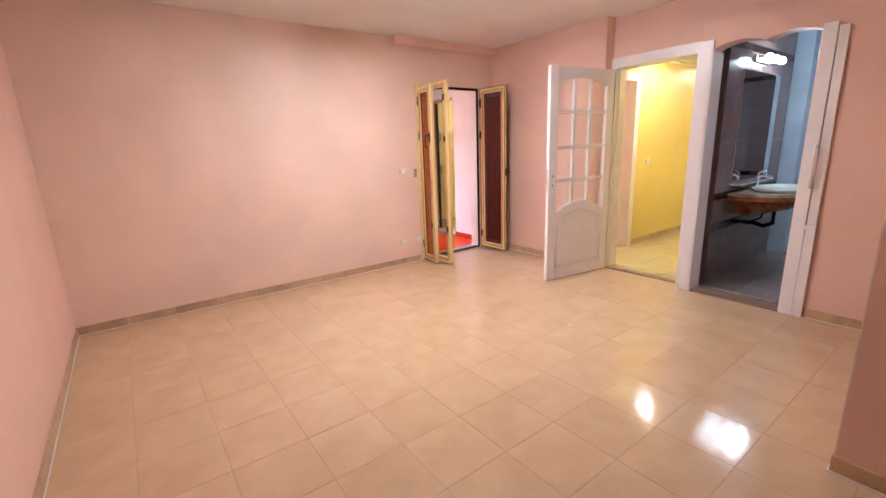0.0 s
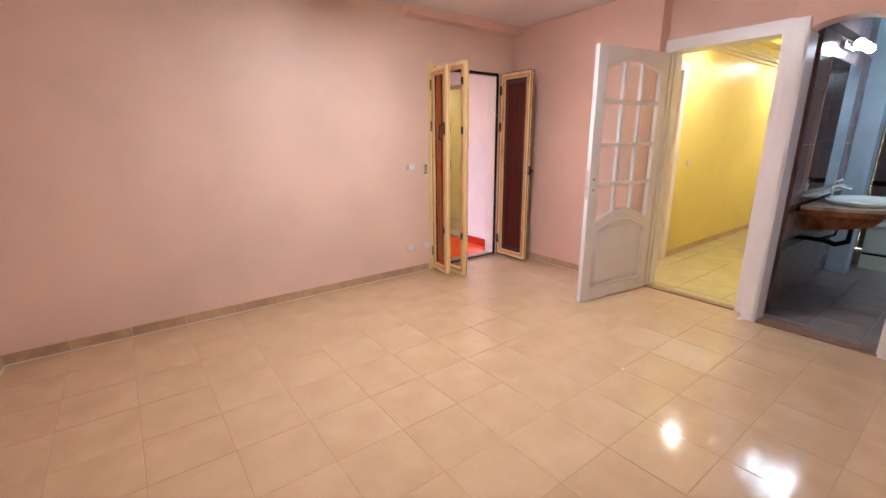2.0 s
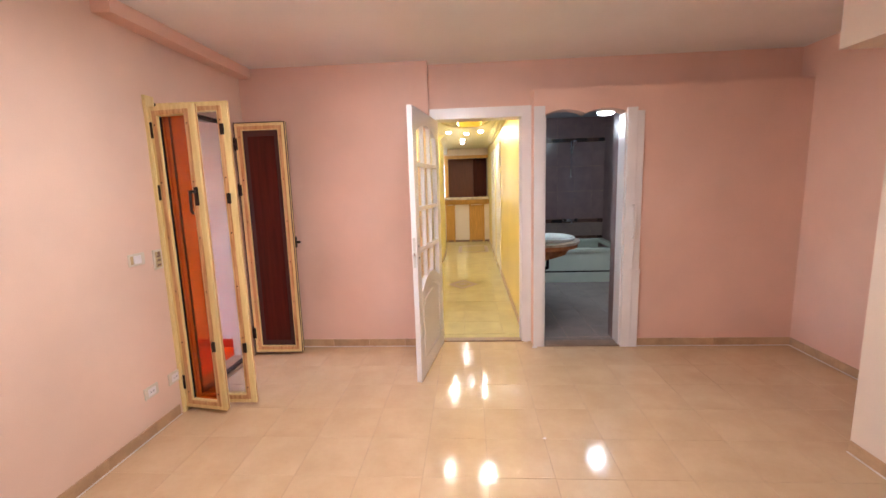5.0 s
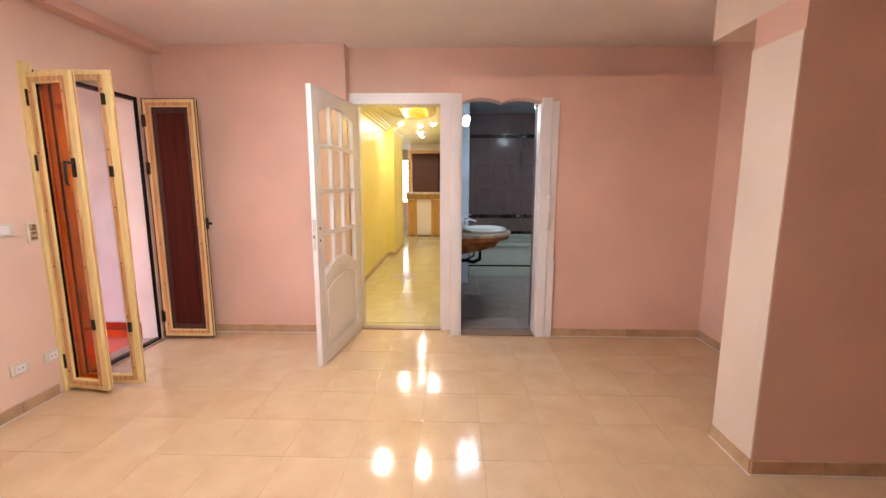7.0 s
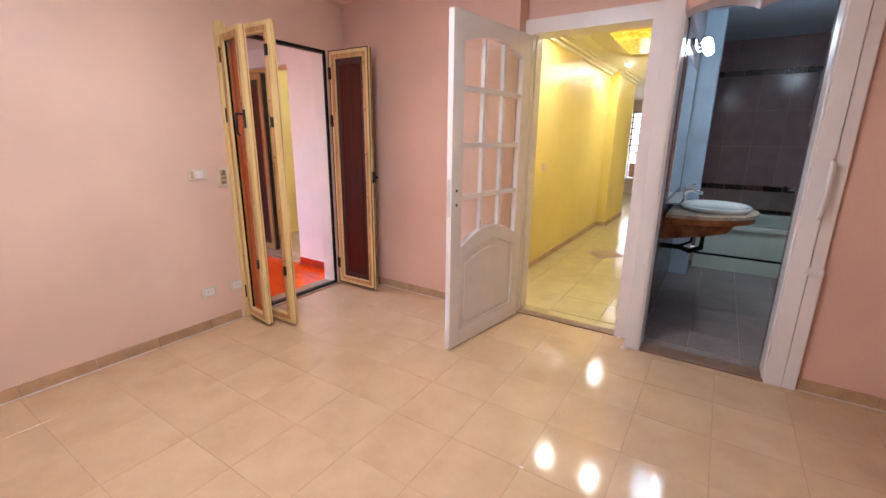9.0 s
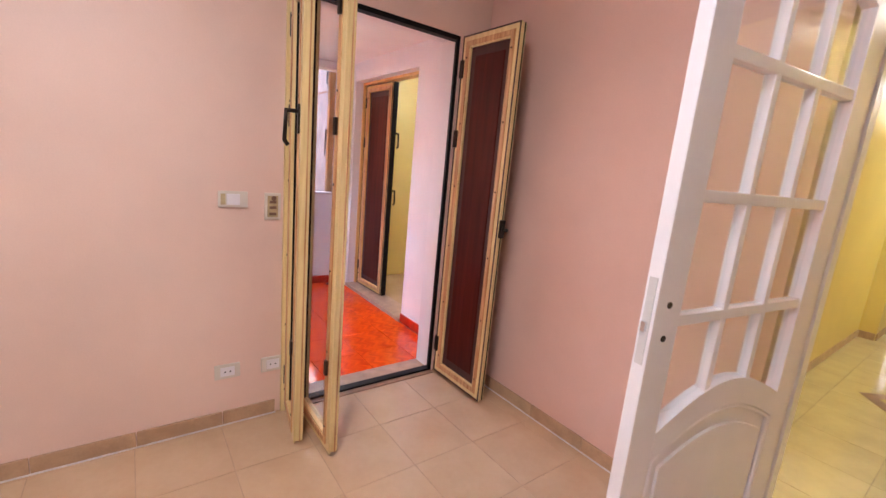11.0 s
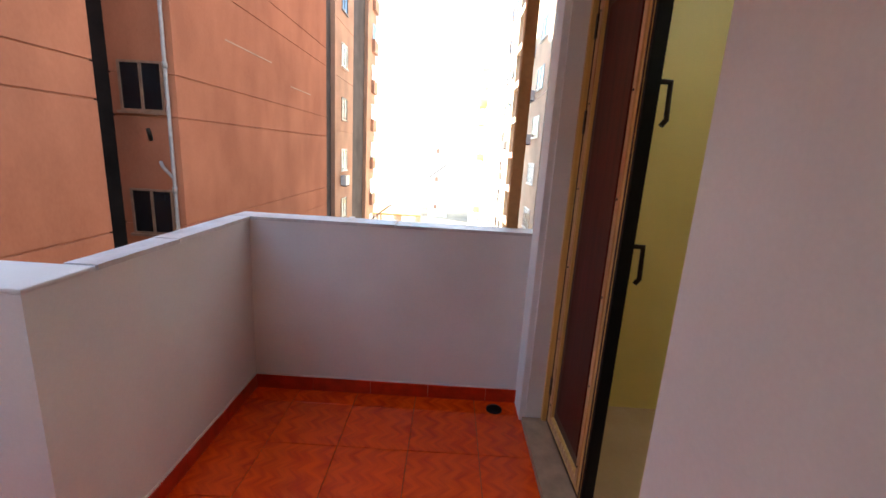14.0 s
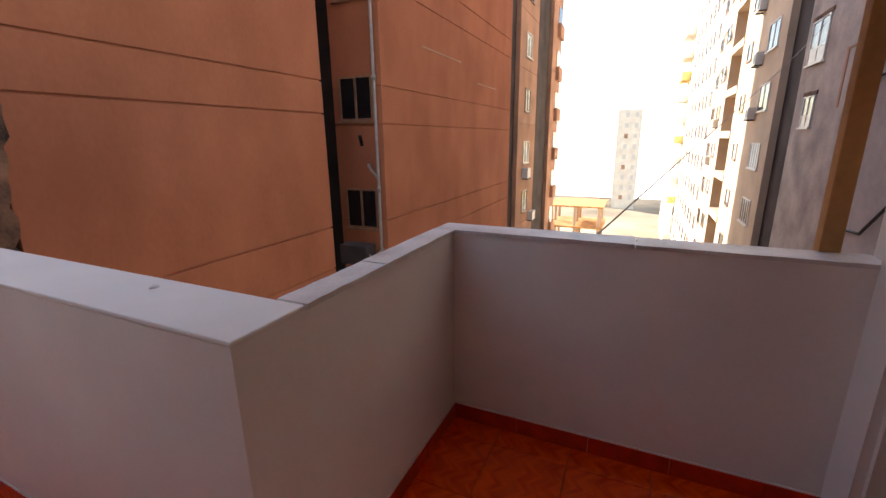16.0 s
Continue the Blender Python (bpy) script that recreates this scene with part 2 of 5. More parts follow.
VEIN = surface("cream_veined_marble", (0.66, 0.55, 0.42), 0.2, 0.15, 12, 40, 0.03)
HONEY = surface("honey_wood", (0.60, 0.31, 0.07), 0.3, 0.1, 6, 60, 0.06, stretch=(8, 8, 0.5))
DARK_RED = surface("dark_cherry_wood", (0.16, 0.035, 0.014), 0.35, 0.1, 6, 60, 0.06, stretch=(8, 8, 0.5))
MIRROR = surface("mirror_silver", (0.80, 0.86, 0.88), 0.015, 0.0, 3, 60, 0.0, metal=1.0)
BULB = glowing("lit_bulb", (0.75, 0.92, 1.0), 2.5)
TUBE_GLOW = glowing("lit_tube", (0.92, 0.97, 1.0), 4.4)
SPOT_GLOW = glowing("lit_spot", (1.0, 0.96, 0.85), 4)
def marbled_glow(name, col, col2, strength):
    """Lit glass with cloudy veins."""
    m, t, b, ln = nodes_of(name)
    co, n, r = t.nodes.new("ShaderNodeTexCoord"), t.nodes.new("ShaderNodeTexNoise"), t.nodes.new("ShaderNodeValToRGB")
    n.inputs["Scale"].default_value, n.inputs["Detail"].default_value, n.inputs["Distortion"].default_value = 14.0, 5, 1.2
    r.color_ramp.elements[0].position, r.color_ramp.elements[0].color = 0.35, (*col2, 1)
    r.color_ramp.elements[1].position, r.color_ramp.elements[1].color = 0.62, (*col, 1)
    ln.new(co.outputs["Object"], n.inputs["Vector"])
    ln.new(n.outputs[0], r.inputs[0])
    ln.new(r.outputs[0], b.inputs["Base Color"])
    ln.new(r.outputs[0], b.inputs["Emission Color"])
    b.inputs["Emission Strength"].default_value, b.inputs["Roughness"].default_value = strength, 0.2
    return m


SHADE_GLOW = marbled_glow("amber_glass_shade", (1.0, 0.66, 0.10), (0.72, 0.36, 0.015), 0.04)
WINDOW_GLOW = glowing("bright_daylight_backdrop", (1.0, 0.97, 0.95), 0.16)
BROWN_WALL = surface("brown_render", (0.37, 0.13, 0.068), 0.85, 0.10, 0.6, 14, 0.5, stretch=(1.4, 1.4, 0.8), dark=(0.30, 0.10, 0.051), spec=0.2)
BROWN_LIGHT = surface("light_brown_render", (0.42, 0.23, 0.15), 0.85, 0.1, 0.7, 30, 0.35)
GREY_WALL = surface("grey_cement", (0.46, 0.40, 0.375), 0.9, 0.14, 0.8, 14, 0.5)
# On the street shafts this dark tone holds the shade of the recess.
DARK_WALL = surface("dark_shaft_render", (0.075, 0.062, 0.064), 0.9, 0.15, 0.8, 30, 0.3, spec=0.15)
CREAM_WALL = surface("cream_facade_render", (0.52, 0.40, 0.30), 0.85, 0.08, 0.5, 30, 0.3)
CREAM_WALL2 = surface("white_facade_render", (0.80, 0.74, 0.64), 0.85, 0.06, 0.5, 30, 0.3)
# Deep shade between the blocks, painted as a near-black wall colour.
SHAFT_SHADE = surface("shade_black_shaft_render", (0.022, 0.016, 0.015), 0.9, 0.2, 0.8, 30, 0.3, spec=0.08)
DARK_BROWN = surface("rough_dark_render", (0.20, 0.10, 0.06), 0.95, 0.3, 2.5, 30, 0.6)
OCHRE = surface("ochre_render", (0.52, 0.26, 0.09), 0.8, 0.15, 1.2, 30, 0.3)
WINDOW_BROWN = surface("brown_window_frame", (0.27, 0.135, 0.08), 0.6, 0.1, 6, 60, 0.05)
COPING = surface("stained_white_marble", (0.70, 0.66, 0.64), 0.5, 0.1, 5, 60, 0.25, dark=(0.46, 0.41, 0.38))
YELLOW_FACADE = surface("yellow_balcony_paint", (0.75, 0.55, 0.2), 0.8, 0.1, 1.2, 30, 0.2)
PANE = surface("dark_window_pane", (0.012, 0.012, 0.014), 0.1, 0.2, 2, 20, 0.0)
NEXT_YELLOW = surface("dull_yellow_wall_paint", (0.82, 0.64, 0.22), 0.5, 0.04, 1.2, 150, 0.05)
# Paled panes: distance haze and sky reflections are put into the colour.
PALED_PANE = surface("haze_reflection_pane", (0.22, 0.215, 0.21), 0.2, 0.2, 2, 20, 0.0)
# Backs of the balcony recesses: their shade is mixed into this olive.
BALC_SHADE = surface("shade_dark_olive", (0.17, 0.13, 0.07), 0.9, 0.2, 1, 20, 0.1)
ALU = surface("white_aluminium", (0.62, 0.60, 0.57), 0.4, 0.05, 6, 60, 0.0)
ALU_BROWN = surface("brown_aluminium", (0.15, 0.07, 0.04), 0.4, 0.1, 6, 60, 0.0)
PIPE = surface("grey_pvc_pipe", (0.34, 0.27, 0.24), 0.5, 0.1, 6, 60, 0.05)
DUST = surface("sandy_ground", (0.38, 0.30, 0.21), 0.95, 0.2, 0.05, 3, 0.3)
CABLE = surface("black_cable", (0.03, 0.028, 0.026), 0.6, 0.1, 20, 60, 0.0)

# ---- building helpers ----


def add_box(bm, lo, hi, bevel=0.0):
    x0, y0, z0 = lo
    x1, y1, z1 = hi
    v = [bm.verts.new(p) for p in ((x0, y0, z0), (x1, y0, z0), (x1, y1, z0), (x0, y1, z0), (x0, y0, z1), (x1, y0, z1), (x1, y1, z1), (x0, y1, z1))]
    fs = [bm.faces.new([v[i] for i in f]) for f in ((3, 2, 1, 0), (4, 5, 6, 7), (0, 1, 5, 4), (1, 2, 6, 5), (2, 3, 7, 6), (3, 0, 4, 7))]
    if bevel:
        es = {e for f in fs for e in f.edges}
        bmesh.ops.bevel(bm, geom=list(es), offset=bevel, segments=2, affect="EDGES", profile=0.6)
    return bm


def boxes(*items, bevel=0.0):
    bm = bmesh.new()
    for lo, hi in items:
        add_box(bm, lo, hi, bevel)
    return bm


def add_tube(bm, a, b, r, n=12, r2=None):
    a, b = Vector(a), Vector(b)
    q = (b - a).to_track_quat("Z", "Y")
    r2 = r if r2 is None else r2
    ring = lambda c, rad: [bm.verts.new(c + q @ Vector((rad * math.cos(6.28318 * i / n), rad * math.sin(6.28318 * i / n), 0))) for i in range(n)]
    p, s = ring(a, r), ring(b, r2)
    for i in range(n):
        f = bm.faces.new((p[i], p[(i + 1) % n], s[(i + 1) % n], s[i]))
        f.smooth = True
    bm.faces.new(p[::-1])
    bm.faces.new(s)
    return bm


def tubes(*items, n=12):
    bm = bmesh.new()
    for a, b, r in items:
        add_tube(bm, a, b, r, n)
    return bm


def path_tube(points, r, n=10):
    """One continuous round bar swept along the points."""
    bm = bmesh.new()
    pts = [Vector(p) for p in points]
    closed = (pts[0] - pts[-1]).length < 1e-6
    if closed:
        pts = pts[:-1]
    m, rings = len(pts), []
    for i, p in enumerate(pts):
        a = (p - pts[i - 1]).normalized() if i or closed else (pts[1] - p).normalized()
        b = (pts[(i + 1) % m] - p).normalized() if i < m - 1 or closed else a
        d = (a + b).normalized()
        side = d.cross(Vector((0, 0, 1)))
        if side.length < 0.2:
            side = d.cross(Vector((0.3, 1, 0)))
        side.normalize()
        if rings and side.dot(last) < 0:
            side.negate()
        last, up = side, d.cross(side)
        k = 1 / max(0.5, d.dot(a))
        rings.append([bm.verts.new(p + (side * math.cos(6.28318 * j / n) + up * math.sin(6.28318 * j / n)) * r * (1 + (k - 1) * 0.5)) for j in range(n)])
    for p, q in zip(rings, rings[1:] + (rings[:1] if closed else [])):
        for j in range(n):
            bm.faces.new((p[j], p[(j + 1) % n], q[(j + 1) % n], q[j])).smooth = True
    if not closed:
        bm.faces.new(rings[0][::-1])
        bm.faces.new(rings[-1])
    bmesh.ops.recalc_face_normals(bm, faces=bm.faces)
    return bm


def prism(outline, axis, lo, hi):
    """A closed outline of 2D points, extruded along an axis from lo to hi. 'y': outline is (x, z); 'z': (x, y); 'x': (y, z)."""
    bm = bmesh.new()
    put = {"y": lambda p, d: (p[0], d, p[1]), "z": lambda p, d: (p[0], p[1], d), "x": lambda p, d: (d, p[0], p[1])}[axis]
    a = [bm.verts.new(put(p, lo)) for p in outline]
    b = [bm.verts.new(put(p, hi)) for p in outline]
    n = len(outline)
    bm.faces.new(a)
    bm.faces.new(b[::-1])
    for i in range(n):
        bm.faces.new((a[i], b[i], b[(i + 1) % n], a[(i + 1) % n]))
    bmesh.ops.recalc_face_normals(bm, faces=bm.faces)
    return bm


def lathe(profile, n=32, sx=1.0, sy=1.0):
    bm = bmesh.new()
    rings = [[bm.verts.new((r * sx * math.cos(6.28318 * i / n), r * sy * math.sin(6.28318 * i / n), z)) for i in range(n)] for r, z in profile]
    for p, s in zip(rings, rings[1:]):
        for i in range(n):
            f = bm.faces.new((p[i], p[(i + 1) % n], s[(i + 1) % n], s[i]))
            f.smooth = True
    bm.faces.new(rings[0][::-1])
    bm.faces.new(rings[-1])
    return bm


def mesh_of(bm, material):
    me = bpy.data.meshes.new("mesh")
    bm.to_mesh(me)
    bm.free()
    me.materials.append(material)
    return me


def part(name, bm, material, parent=None, label=""):
    ob = new(name, mesh_of(bm, material))
    ob.parent = parent
    return tagged(ob, label)


def thing(name, label, category, at=(0, 0, 0), rz=0.0, group=""):
    ob = new(name)
    ob.matrix_world = pose(*at, 0, 0, rz)
    ob.empty_display_size = 0.1
    return tagged(ob, label, category, group)


def structure(name, bm, material, label="", parent=None):
    return tagged(part(name, bm, material, parent), label, "", "", "structure")

# ---- structure: bedroom ----
H = 2.63           # ceiling
Y0, XR = 0.605, 4.98
YL, YM, YB = 5.28, 5.42, 5.26   # wall beside the balcony door, wall over the corridor door, boxed-out bathroom wall
DY0, DY1, DH = 4.14, 5.06, 2.14  # balcony door opening
T = 0.16

structure("wall_balcony_side", boxes(((-T, Y0 - 0.2, 0), (0, DY0, H)), ((-T, DY1, 0), (0, YL, H)), ((-T, DY0, DH), (0, DY1, H))), PEACH_LIT, "peach painted wall with the balcony door")
structure("balcony_outer_wall", boxes(((-T - 0.02, -1.0, -0.03), (-T, DY0, 2.33)), ((-T - 0.02, DY1, -0.03), (-T, 5.37, 2.33)), ((-T - 0.02, DY0, DH), (-T, DY1, 2.33))), LILAC, "white painted outer wall of the balcony")
structure("wall_back", boxes(((0, Y0 - 0.2, 0), (6.8, Y0, H))), PEACH, "plain peach painted wall")
structure("wall_corner", boxes(((-T, YL, 0), (1.72, YL + 0.14, H)), ((-T, YM, 0), (1.70, YM + 0.16, H))), PEACH, "peach painted wall beside the balcony door")
structure("wall_doors", boxes(((1.70, YM, 2.15), (2.65, YM + 0.16, H)), ((1.70, YM + 0.001, 0), (1.775, YM + 0.16, 2.15)), ((2.566, YM + 0.001, 0), (2.65, YM + 0.16, 2.15)), ((2.65, YM, 2.30), (XR + 0.2, YM + 0.16, H))), PEACH, "peach painted wall over the corridor door")
# boxed-out wall with a scalloped head over the bathroom doorway
scallop = [(2.75 + 0.70 * i / 32, 2.125 + 0.042 * abs(math.sin(2 * math.pi * i / 32)) ** 0.7) for i in range(33)]
structure("wall_bathroom", prism([(2.65, 0), (2.75, 0)] + scallop + [(3.45, 0), (XR, 0), (XR, 2.345), (2.65, 2.345)], "y", YB, YM), PEACH, "boxed-out peach wall with a scalloped doorway head")
structure("wall_alcove", boxes(((XR, 3.67, 0), (XR + 0.2, YM, H))), PEACH, "peach painted wall of the alcove")
structure("pier", boxes(((4.17, 3.352, 0), (6.8, 3.67, 2.235))), PEACH, "peach painted wall end")
structure("pier_face", boxes(((4.164, 3.354, 0.075), (4.17, 3.668, 2.08))), CREAM, "pale face of the wall end")
structure("ceiling_beam_pale", boxes(((4.17, 3.352, 2.235), (6.8, 4.03, H))), CREAM, "pale ceiling beam")
structure("wall_far_side", boxes(((6.8, Y0 - 0.2, 0), (7.0, 3.67, H))), PEACH, "plain peach painted wall")
structure("ceiling", boxes(((-T, Y0 - 0.2, H), (7.0, YM + 0.16, H + 0.15))), CEILING, "white painted ceiling")
structure("ceiling_beam", boxes(((0, 3.76, 2.545), (0.115, YL, H)), bevel=0.004), PEACH, "shallow peach beam over the balcony door")

# white casings of the corridor door and the bathroom doorway
def casing():
    bm = boxes(((1.70, YM - 0.03, 0), (1.78, YM + 0.17, 2.14)), ((2.56, YM - 0.03, 0), (2.65, YM + 0.17, 2.14)), ((1.70, YM - 0.03, 2.14), (2.65, YM + 0.17, 2.235)))
    add_box(bm, (1.768, YM + 0.03, 0), (1.79, YM + 0.07, 2.14))
    add_box(bm, (2.55, YM + 0.03, 0), (2.572, YM + 0.07, 2.14))
    return bm


structure("door_1", casing(), WHITE, "white painted casing of the corridor door")
structure("trim", boxes(((2.652, YB - 0.02, 0), (2.748, YB - 0.001, 2.20)), ((2.735, YB - 0.02, 0), (2.755, YM + 0.02, 2.11)), bevel=0.004), WHITE, "white painted door jamb")
structure("door_lining", boxes(((3.440, YB - 0.002, 0), (3.4495, YB + 0.03, 2.12)), bevel=0.002), WHITE, "white painted lining of the bathroom doorway")
structure("door_reveal", boxes(((3.441, YB + 0.032, 0.012), (3.4495, YM + 0.004, 2.12))), WHITE, "white painted reveal of the bathroom doorway")
structure("door_3", boxes(((-2.139, 5.45, 0.004), (-2.114, 5.54, 2.149)), ((-2.114, 5.45, 2.125), (-0.941, 5.54, 2.149)), bevel=0.003), OUTDOOR_PINE, "pine frame of the second balcony door, toned for outdoor light")

# floor bed and thresholds
structure("floor", boxes(((-T, Y0, -0.12), (7.0, YM, -0.0016))), GROUT, "beige glazed tile floor")
structure("threshold", boxes(((1.78, YM - 0.04, -0.004), (2.56, YM + 0.05, 0.010)), bevel=0.003), MARBLE, "brown marble door threshold")
structure("threshold", boxes(((2.755, YB - 0.02, -0.004), (3.45, YM - 0.04, 0.012)), bevel=0.003), MARBLE, "brown marble bathroom threshold")
structure("threshold", boxes(((-T - 0.03, DY0, -0.035), (0.03, DY1, 0.008)), bevel=0.003), PALE_MARBLE, "tan marble balcony threshold")
structure("door_2", boxes(((-0.172, DY0 - 0.001, 0.008), (-0.128, DY0 + 0.03, DH)), ((-0.024, DY1 - 0.022, 0.008), (-0.005, DY1, DH)), ((-0.055, DY0, DH - 0.025), (-0.005, DY1, DH)), ((-0.055, DY0, 0.006), (-0.005, DY1, 0.02))), BLACK, "black metal frame of the balcony door")
jamb = structure("door_jamb", boxes(((-0.128, DY0 - 0.001, 0.008), (-0.068, DY0 + 0.027, DH - 0.03)), bevel=0.003), PINE_ORANGE, "orange pine jamb bead with screws")
for k in range(6):
    part("screw", tubes(((-0.098, DY0 + 0.025, 0.15 + k * 0.36), (-0.098, DY0 + 0.030, 0.15 + k * 0.36), 0.005), n=8), IRON, jamb)
structure("door_jamb_lining", boxes(((-0.068, DY0 - 0.001, 0.008), (-0.003, DY0 + 0.022, DH - 0.03)), bevel=0.002), MAHOGANY, "dark red-brown jamb lining")
structure("door_reveal", boxes(((-T - 0.02, DY1 - 0.006, 0.008), (-0.024, DY1 - 0.001, DH)), ((-T - 0.02, DY0 + 0.03, DH - 0.006), (-0.058, DY1 - 0.006, DH - 0.001))), LILAC, "white painted reveal of the balcony door")
structure("door_casing", boxes(((0, 4.055, 0.0), (0.022, 4.135, 2.17)), bevel=0.004), PINE, "yellow pine casing board")

# ---- structure: corridor, hall and side room ----
CH = 2.48
structure("corridor_wall_left", boxes(((1.22, 6.50, 0), (1.38, 9.65, CH)), ((1.22, 9.65, 0), (1.52, 11.05, CH)), ((1.22, YM + 0.16, 2.14), (1.38, 6.50, CH)), ((1.22, YM + 0.16, 0), (1.38, 5.68, 2.14))), YELLOW, "glossy yellow corridor wall")
structure("corridor_wall_right", boxes(((2.60, YM + 0.16, 0), (2.68, 13.2, CH))), YELLOW, "glossy yellow corridor wall")
structure("corridor_ceiling", boxes(((1.2, YM + 0.16, CH), (2.7, 11.05, CH + 0.1))), CORRIDOR_CEILING, "warm white corridor ceiling with plaster coving")
bm = bmesh.new()
for k, (d, z) in enumerate(((0.11, 0.025), (0.075, 0.05), (0.04, 0.085))):
    add_box(bm, (1.38, YM + 0.16, CH - z), (1.38 + d, 9.65, CH - z + 0.026))
    add_box(bm, (1.52, 9.65, CH - z), (1.52 + d, 11.05, CH - z + 0.026))
    add_box(bm, (2.60 - d, YM + 0.16, CH - z), (2.60, 11.05, CH - z + 0.026))
structure("coving", bm, CORRIDOR_CEILING, "stepped plaster coving")
arc = [(2.03 + 0.40 * math.cos(a), 7.6 + 0.95 * math.sin(a), CH - 0.012) for a in [math.pi * 2 * i / 40 for i in range(41)]]
structure("ceiling_moulding", path_tube(arc, 0.022, 8), CORRIDOR_CEILING, "oval plaster ceiling moulding")
structure("corridor_floor", boxes(((0.0, YM + 0.05, -0.12), (2.62, 11.0, -0.004)), ((-1.5, 11.0, -0.12), (2.62, 15.2, -0.004))), HALL_GROUT, "glossy ivory tile floor")
structure("side_door_casing", boxes(((1.38, 5.60, 0), (1.40, 5.70, 2.20)), ((1.38, 6.46, 0), (1.41, 6.56, 2.20)), ((1.38, 5.70, 2.12), (1.41, 6.46, 2.22)), ((1.21, 6.46, 0), (1.38, 6.50, 2.14)), bevel=0.004), WHITE, "white painted door casing")
for y0 in (8.5, 10.0):
    structure("corridor_door_casing", boxes(((2.58, y0, 0), (2.60, y0 + 0.09, 2.12)), ((2.58, y0 + 0.89, 0), (2.60, y0 + 0.98, 2.12)), ((2.58, y0, 2.12), (2.60, y0 + 0.98, 2.21)), ((2.590, y0 + 0.09, 0.01), (2.599, y0 + 0.89, 2.12)), bevel=0.003), WHITE, "white painted closed door and casing in the corridor")
structure("side_room_wall", boxes(((0.0, 7.6, 0), (1.22, 7.7, 2.6)), ((-0.1, YM + 0.16, 0), (0.0, 7.7, 2.6)), ((0.0, YM + 0.16, 2.6), (1.22, 7.7, 2.7))), PEACH, "pink painted wall of the side room")
structure("hall_wall", boxes(((-1.5, 11.0, 0), (1.22, 11.05, CH)), ((-1.6, 11.0, 0), (-1.5, 15.2, CH)), ((1.50, 13.1, 2.27), (2.7, 13.2, CH)), ((1.50, 13.1, 0), (2.7, 13.2, 1.1)), ((2.6, 13.2, 0), (2.7, 15.2, CH)), ((-1.5, 15.2, 0), (0.2, 15.3, CH)), ((1.45, 15.2, 0), (2.7, 15.3, CH)), ((0.2, 15.2, 2.2), (1.45, 15.3, CH)), ((0.2, 15.2, 0), (1.45, 15.3, 0.35))), CREAM, "cream painted hall wall")
structure("hall_ceiling", boxes(((-1.6, 11.05, CH), (2.7, 15.3, CH + 0.1))), CORRIDOR_CEILING, "warm white hall ceiling")
structure("backdrop", boxes(((-0.3, 15.9, -0.2), (2.0, 15.92, 2.6))), WINDOW_GLOW, "bright daylight beyond the hall window")

# ---- structure: bathroom ----
BX0, BX1, BY1, BH = 2.72, 4.42, 8.98, 2.62
structure("bathroom_wall_left", boxes(((2.68, YM + 0.16, 0), (BX0 - 0.01, BY1, BH))), GROUT, "tiled bathroom wall")
structure("bathroom_wall_back", boxes(((BX0, BY1 + 0.01, 0), (BX1, BY1 + 0.15, BH))), GROUT, "tiled bathroom wall behind the tub")
structure("bathroom_wall_right", boxes(((BX1, YM + 0.16, 0), (BX1 + 0.15, BY1 + 0.15, BH))), BATH_TILE, "tiled bathroom wall")
structure("bathroom_wall_front", boxes(((3.45, YM + 0.005, 0), (BX1, YM + 0.16, BH)), ((2.75, YM + 0.005, 2.2), (3.45, YM + 0.16, BH)), ((2.68, YM + 0.16, 0), (2.75, YM + 0.165, BH))), BATH_TILE, "tiled wall round the bathroom doorway")
structure("bathroom_ceiling", boxes(((2.68, YM + 0.1, BH), (BX1 + 0.15, BY1 + 0.15, BH + 0.1))), BATH_CEIL, "painted bathroom ceiling")
structure("bathroom_floor", boxes(((2.68, YM + 0.001, -0.12), (BX1, BY1, -0.004))), GROUT, "pale grey tile floor")
structure("bathroom_pier", boxes(((BX0, 7.40, 0), (2.89, 7.62, BH)), bevel=0.006), PIER_PAINT, "pipe casing beside the mirror, the lamp's blue in its colour")

# ---- structure: balcony ----
BZ = -0.03
XF, YP, YR, XP = -2.33, 3.813, 5.37, -1.088   # front parapet, side parapet, house wall, long parapet
PT = 0.98
def parapet():
    return prism([(XF, YR), (XF, YP), (XP, YP), (XP, -1.0), (XP - 0.23, -1.0), (XP - 0.23, YP - 0.11), (XF - 0.13, YP - 0.11), (XF - 0.13, YR)], "z", -0.5, PT - 0.012)


structure("parapet", parapet(), LILAC, "white painted balcony parapet")
def coping(lo, hi):
    """A slab with slightly chipped, uneven long edges."""
    (x0, y0, z0), (x1, y1, z1) = lo, hi
    edge = []
    for (ax, ay), (bx, by) in zip(((x0, y0), (x1, y0), (x1, y1), (x0, y1)), ((x1, y0), (x1, y1), (x0, y1), (x0, y0))):
        n = max(1, int(math.hypot(bx - ax, by - ay) / 0.045))
        for i in range(n):
            j = random.uniform(-0.004, 0.001) if i else 0.0
            cx, cy = (x0 + x1) / 2, (y0 + y1) / 2
            px, py = ax + (bx - ax) * i / n, ay + (by - ay) * i / n
            edge.append((px + j * (1 if px > cx else -1), py + j * (1 if py > cy else -1)))
    return prism(edge, "z", z0, z1)


cop = structure("parapet_coping", boxes(((XF - 0.1, YP, PT - 0.013), (XF - 0.05, YP + 0.1, PT - 0.011))), LILAC, "white marble coping slabs")
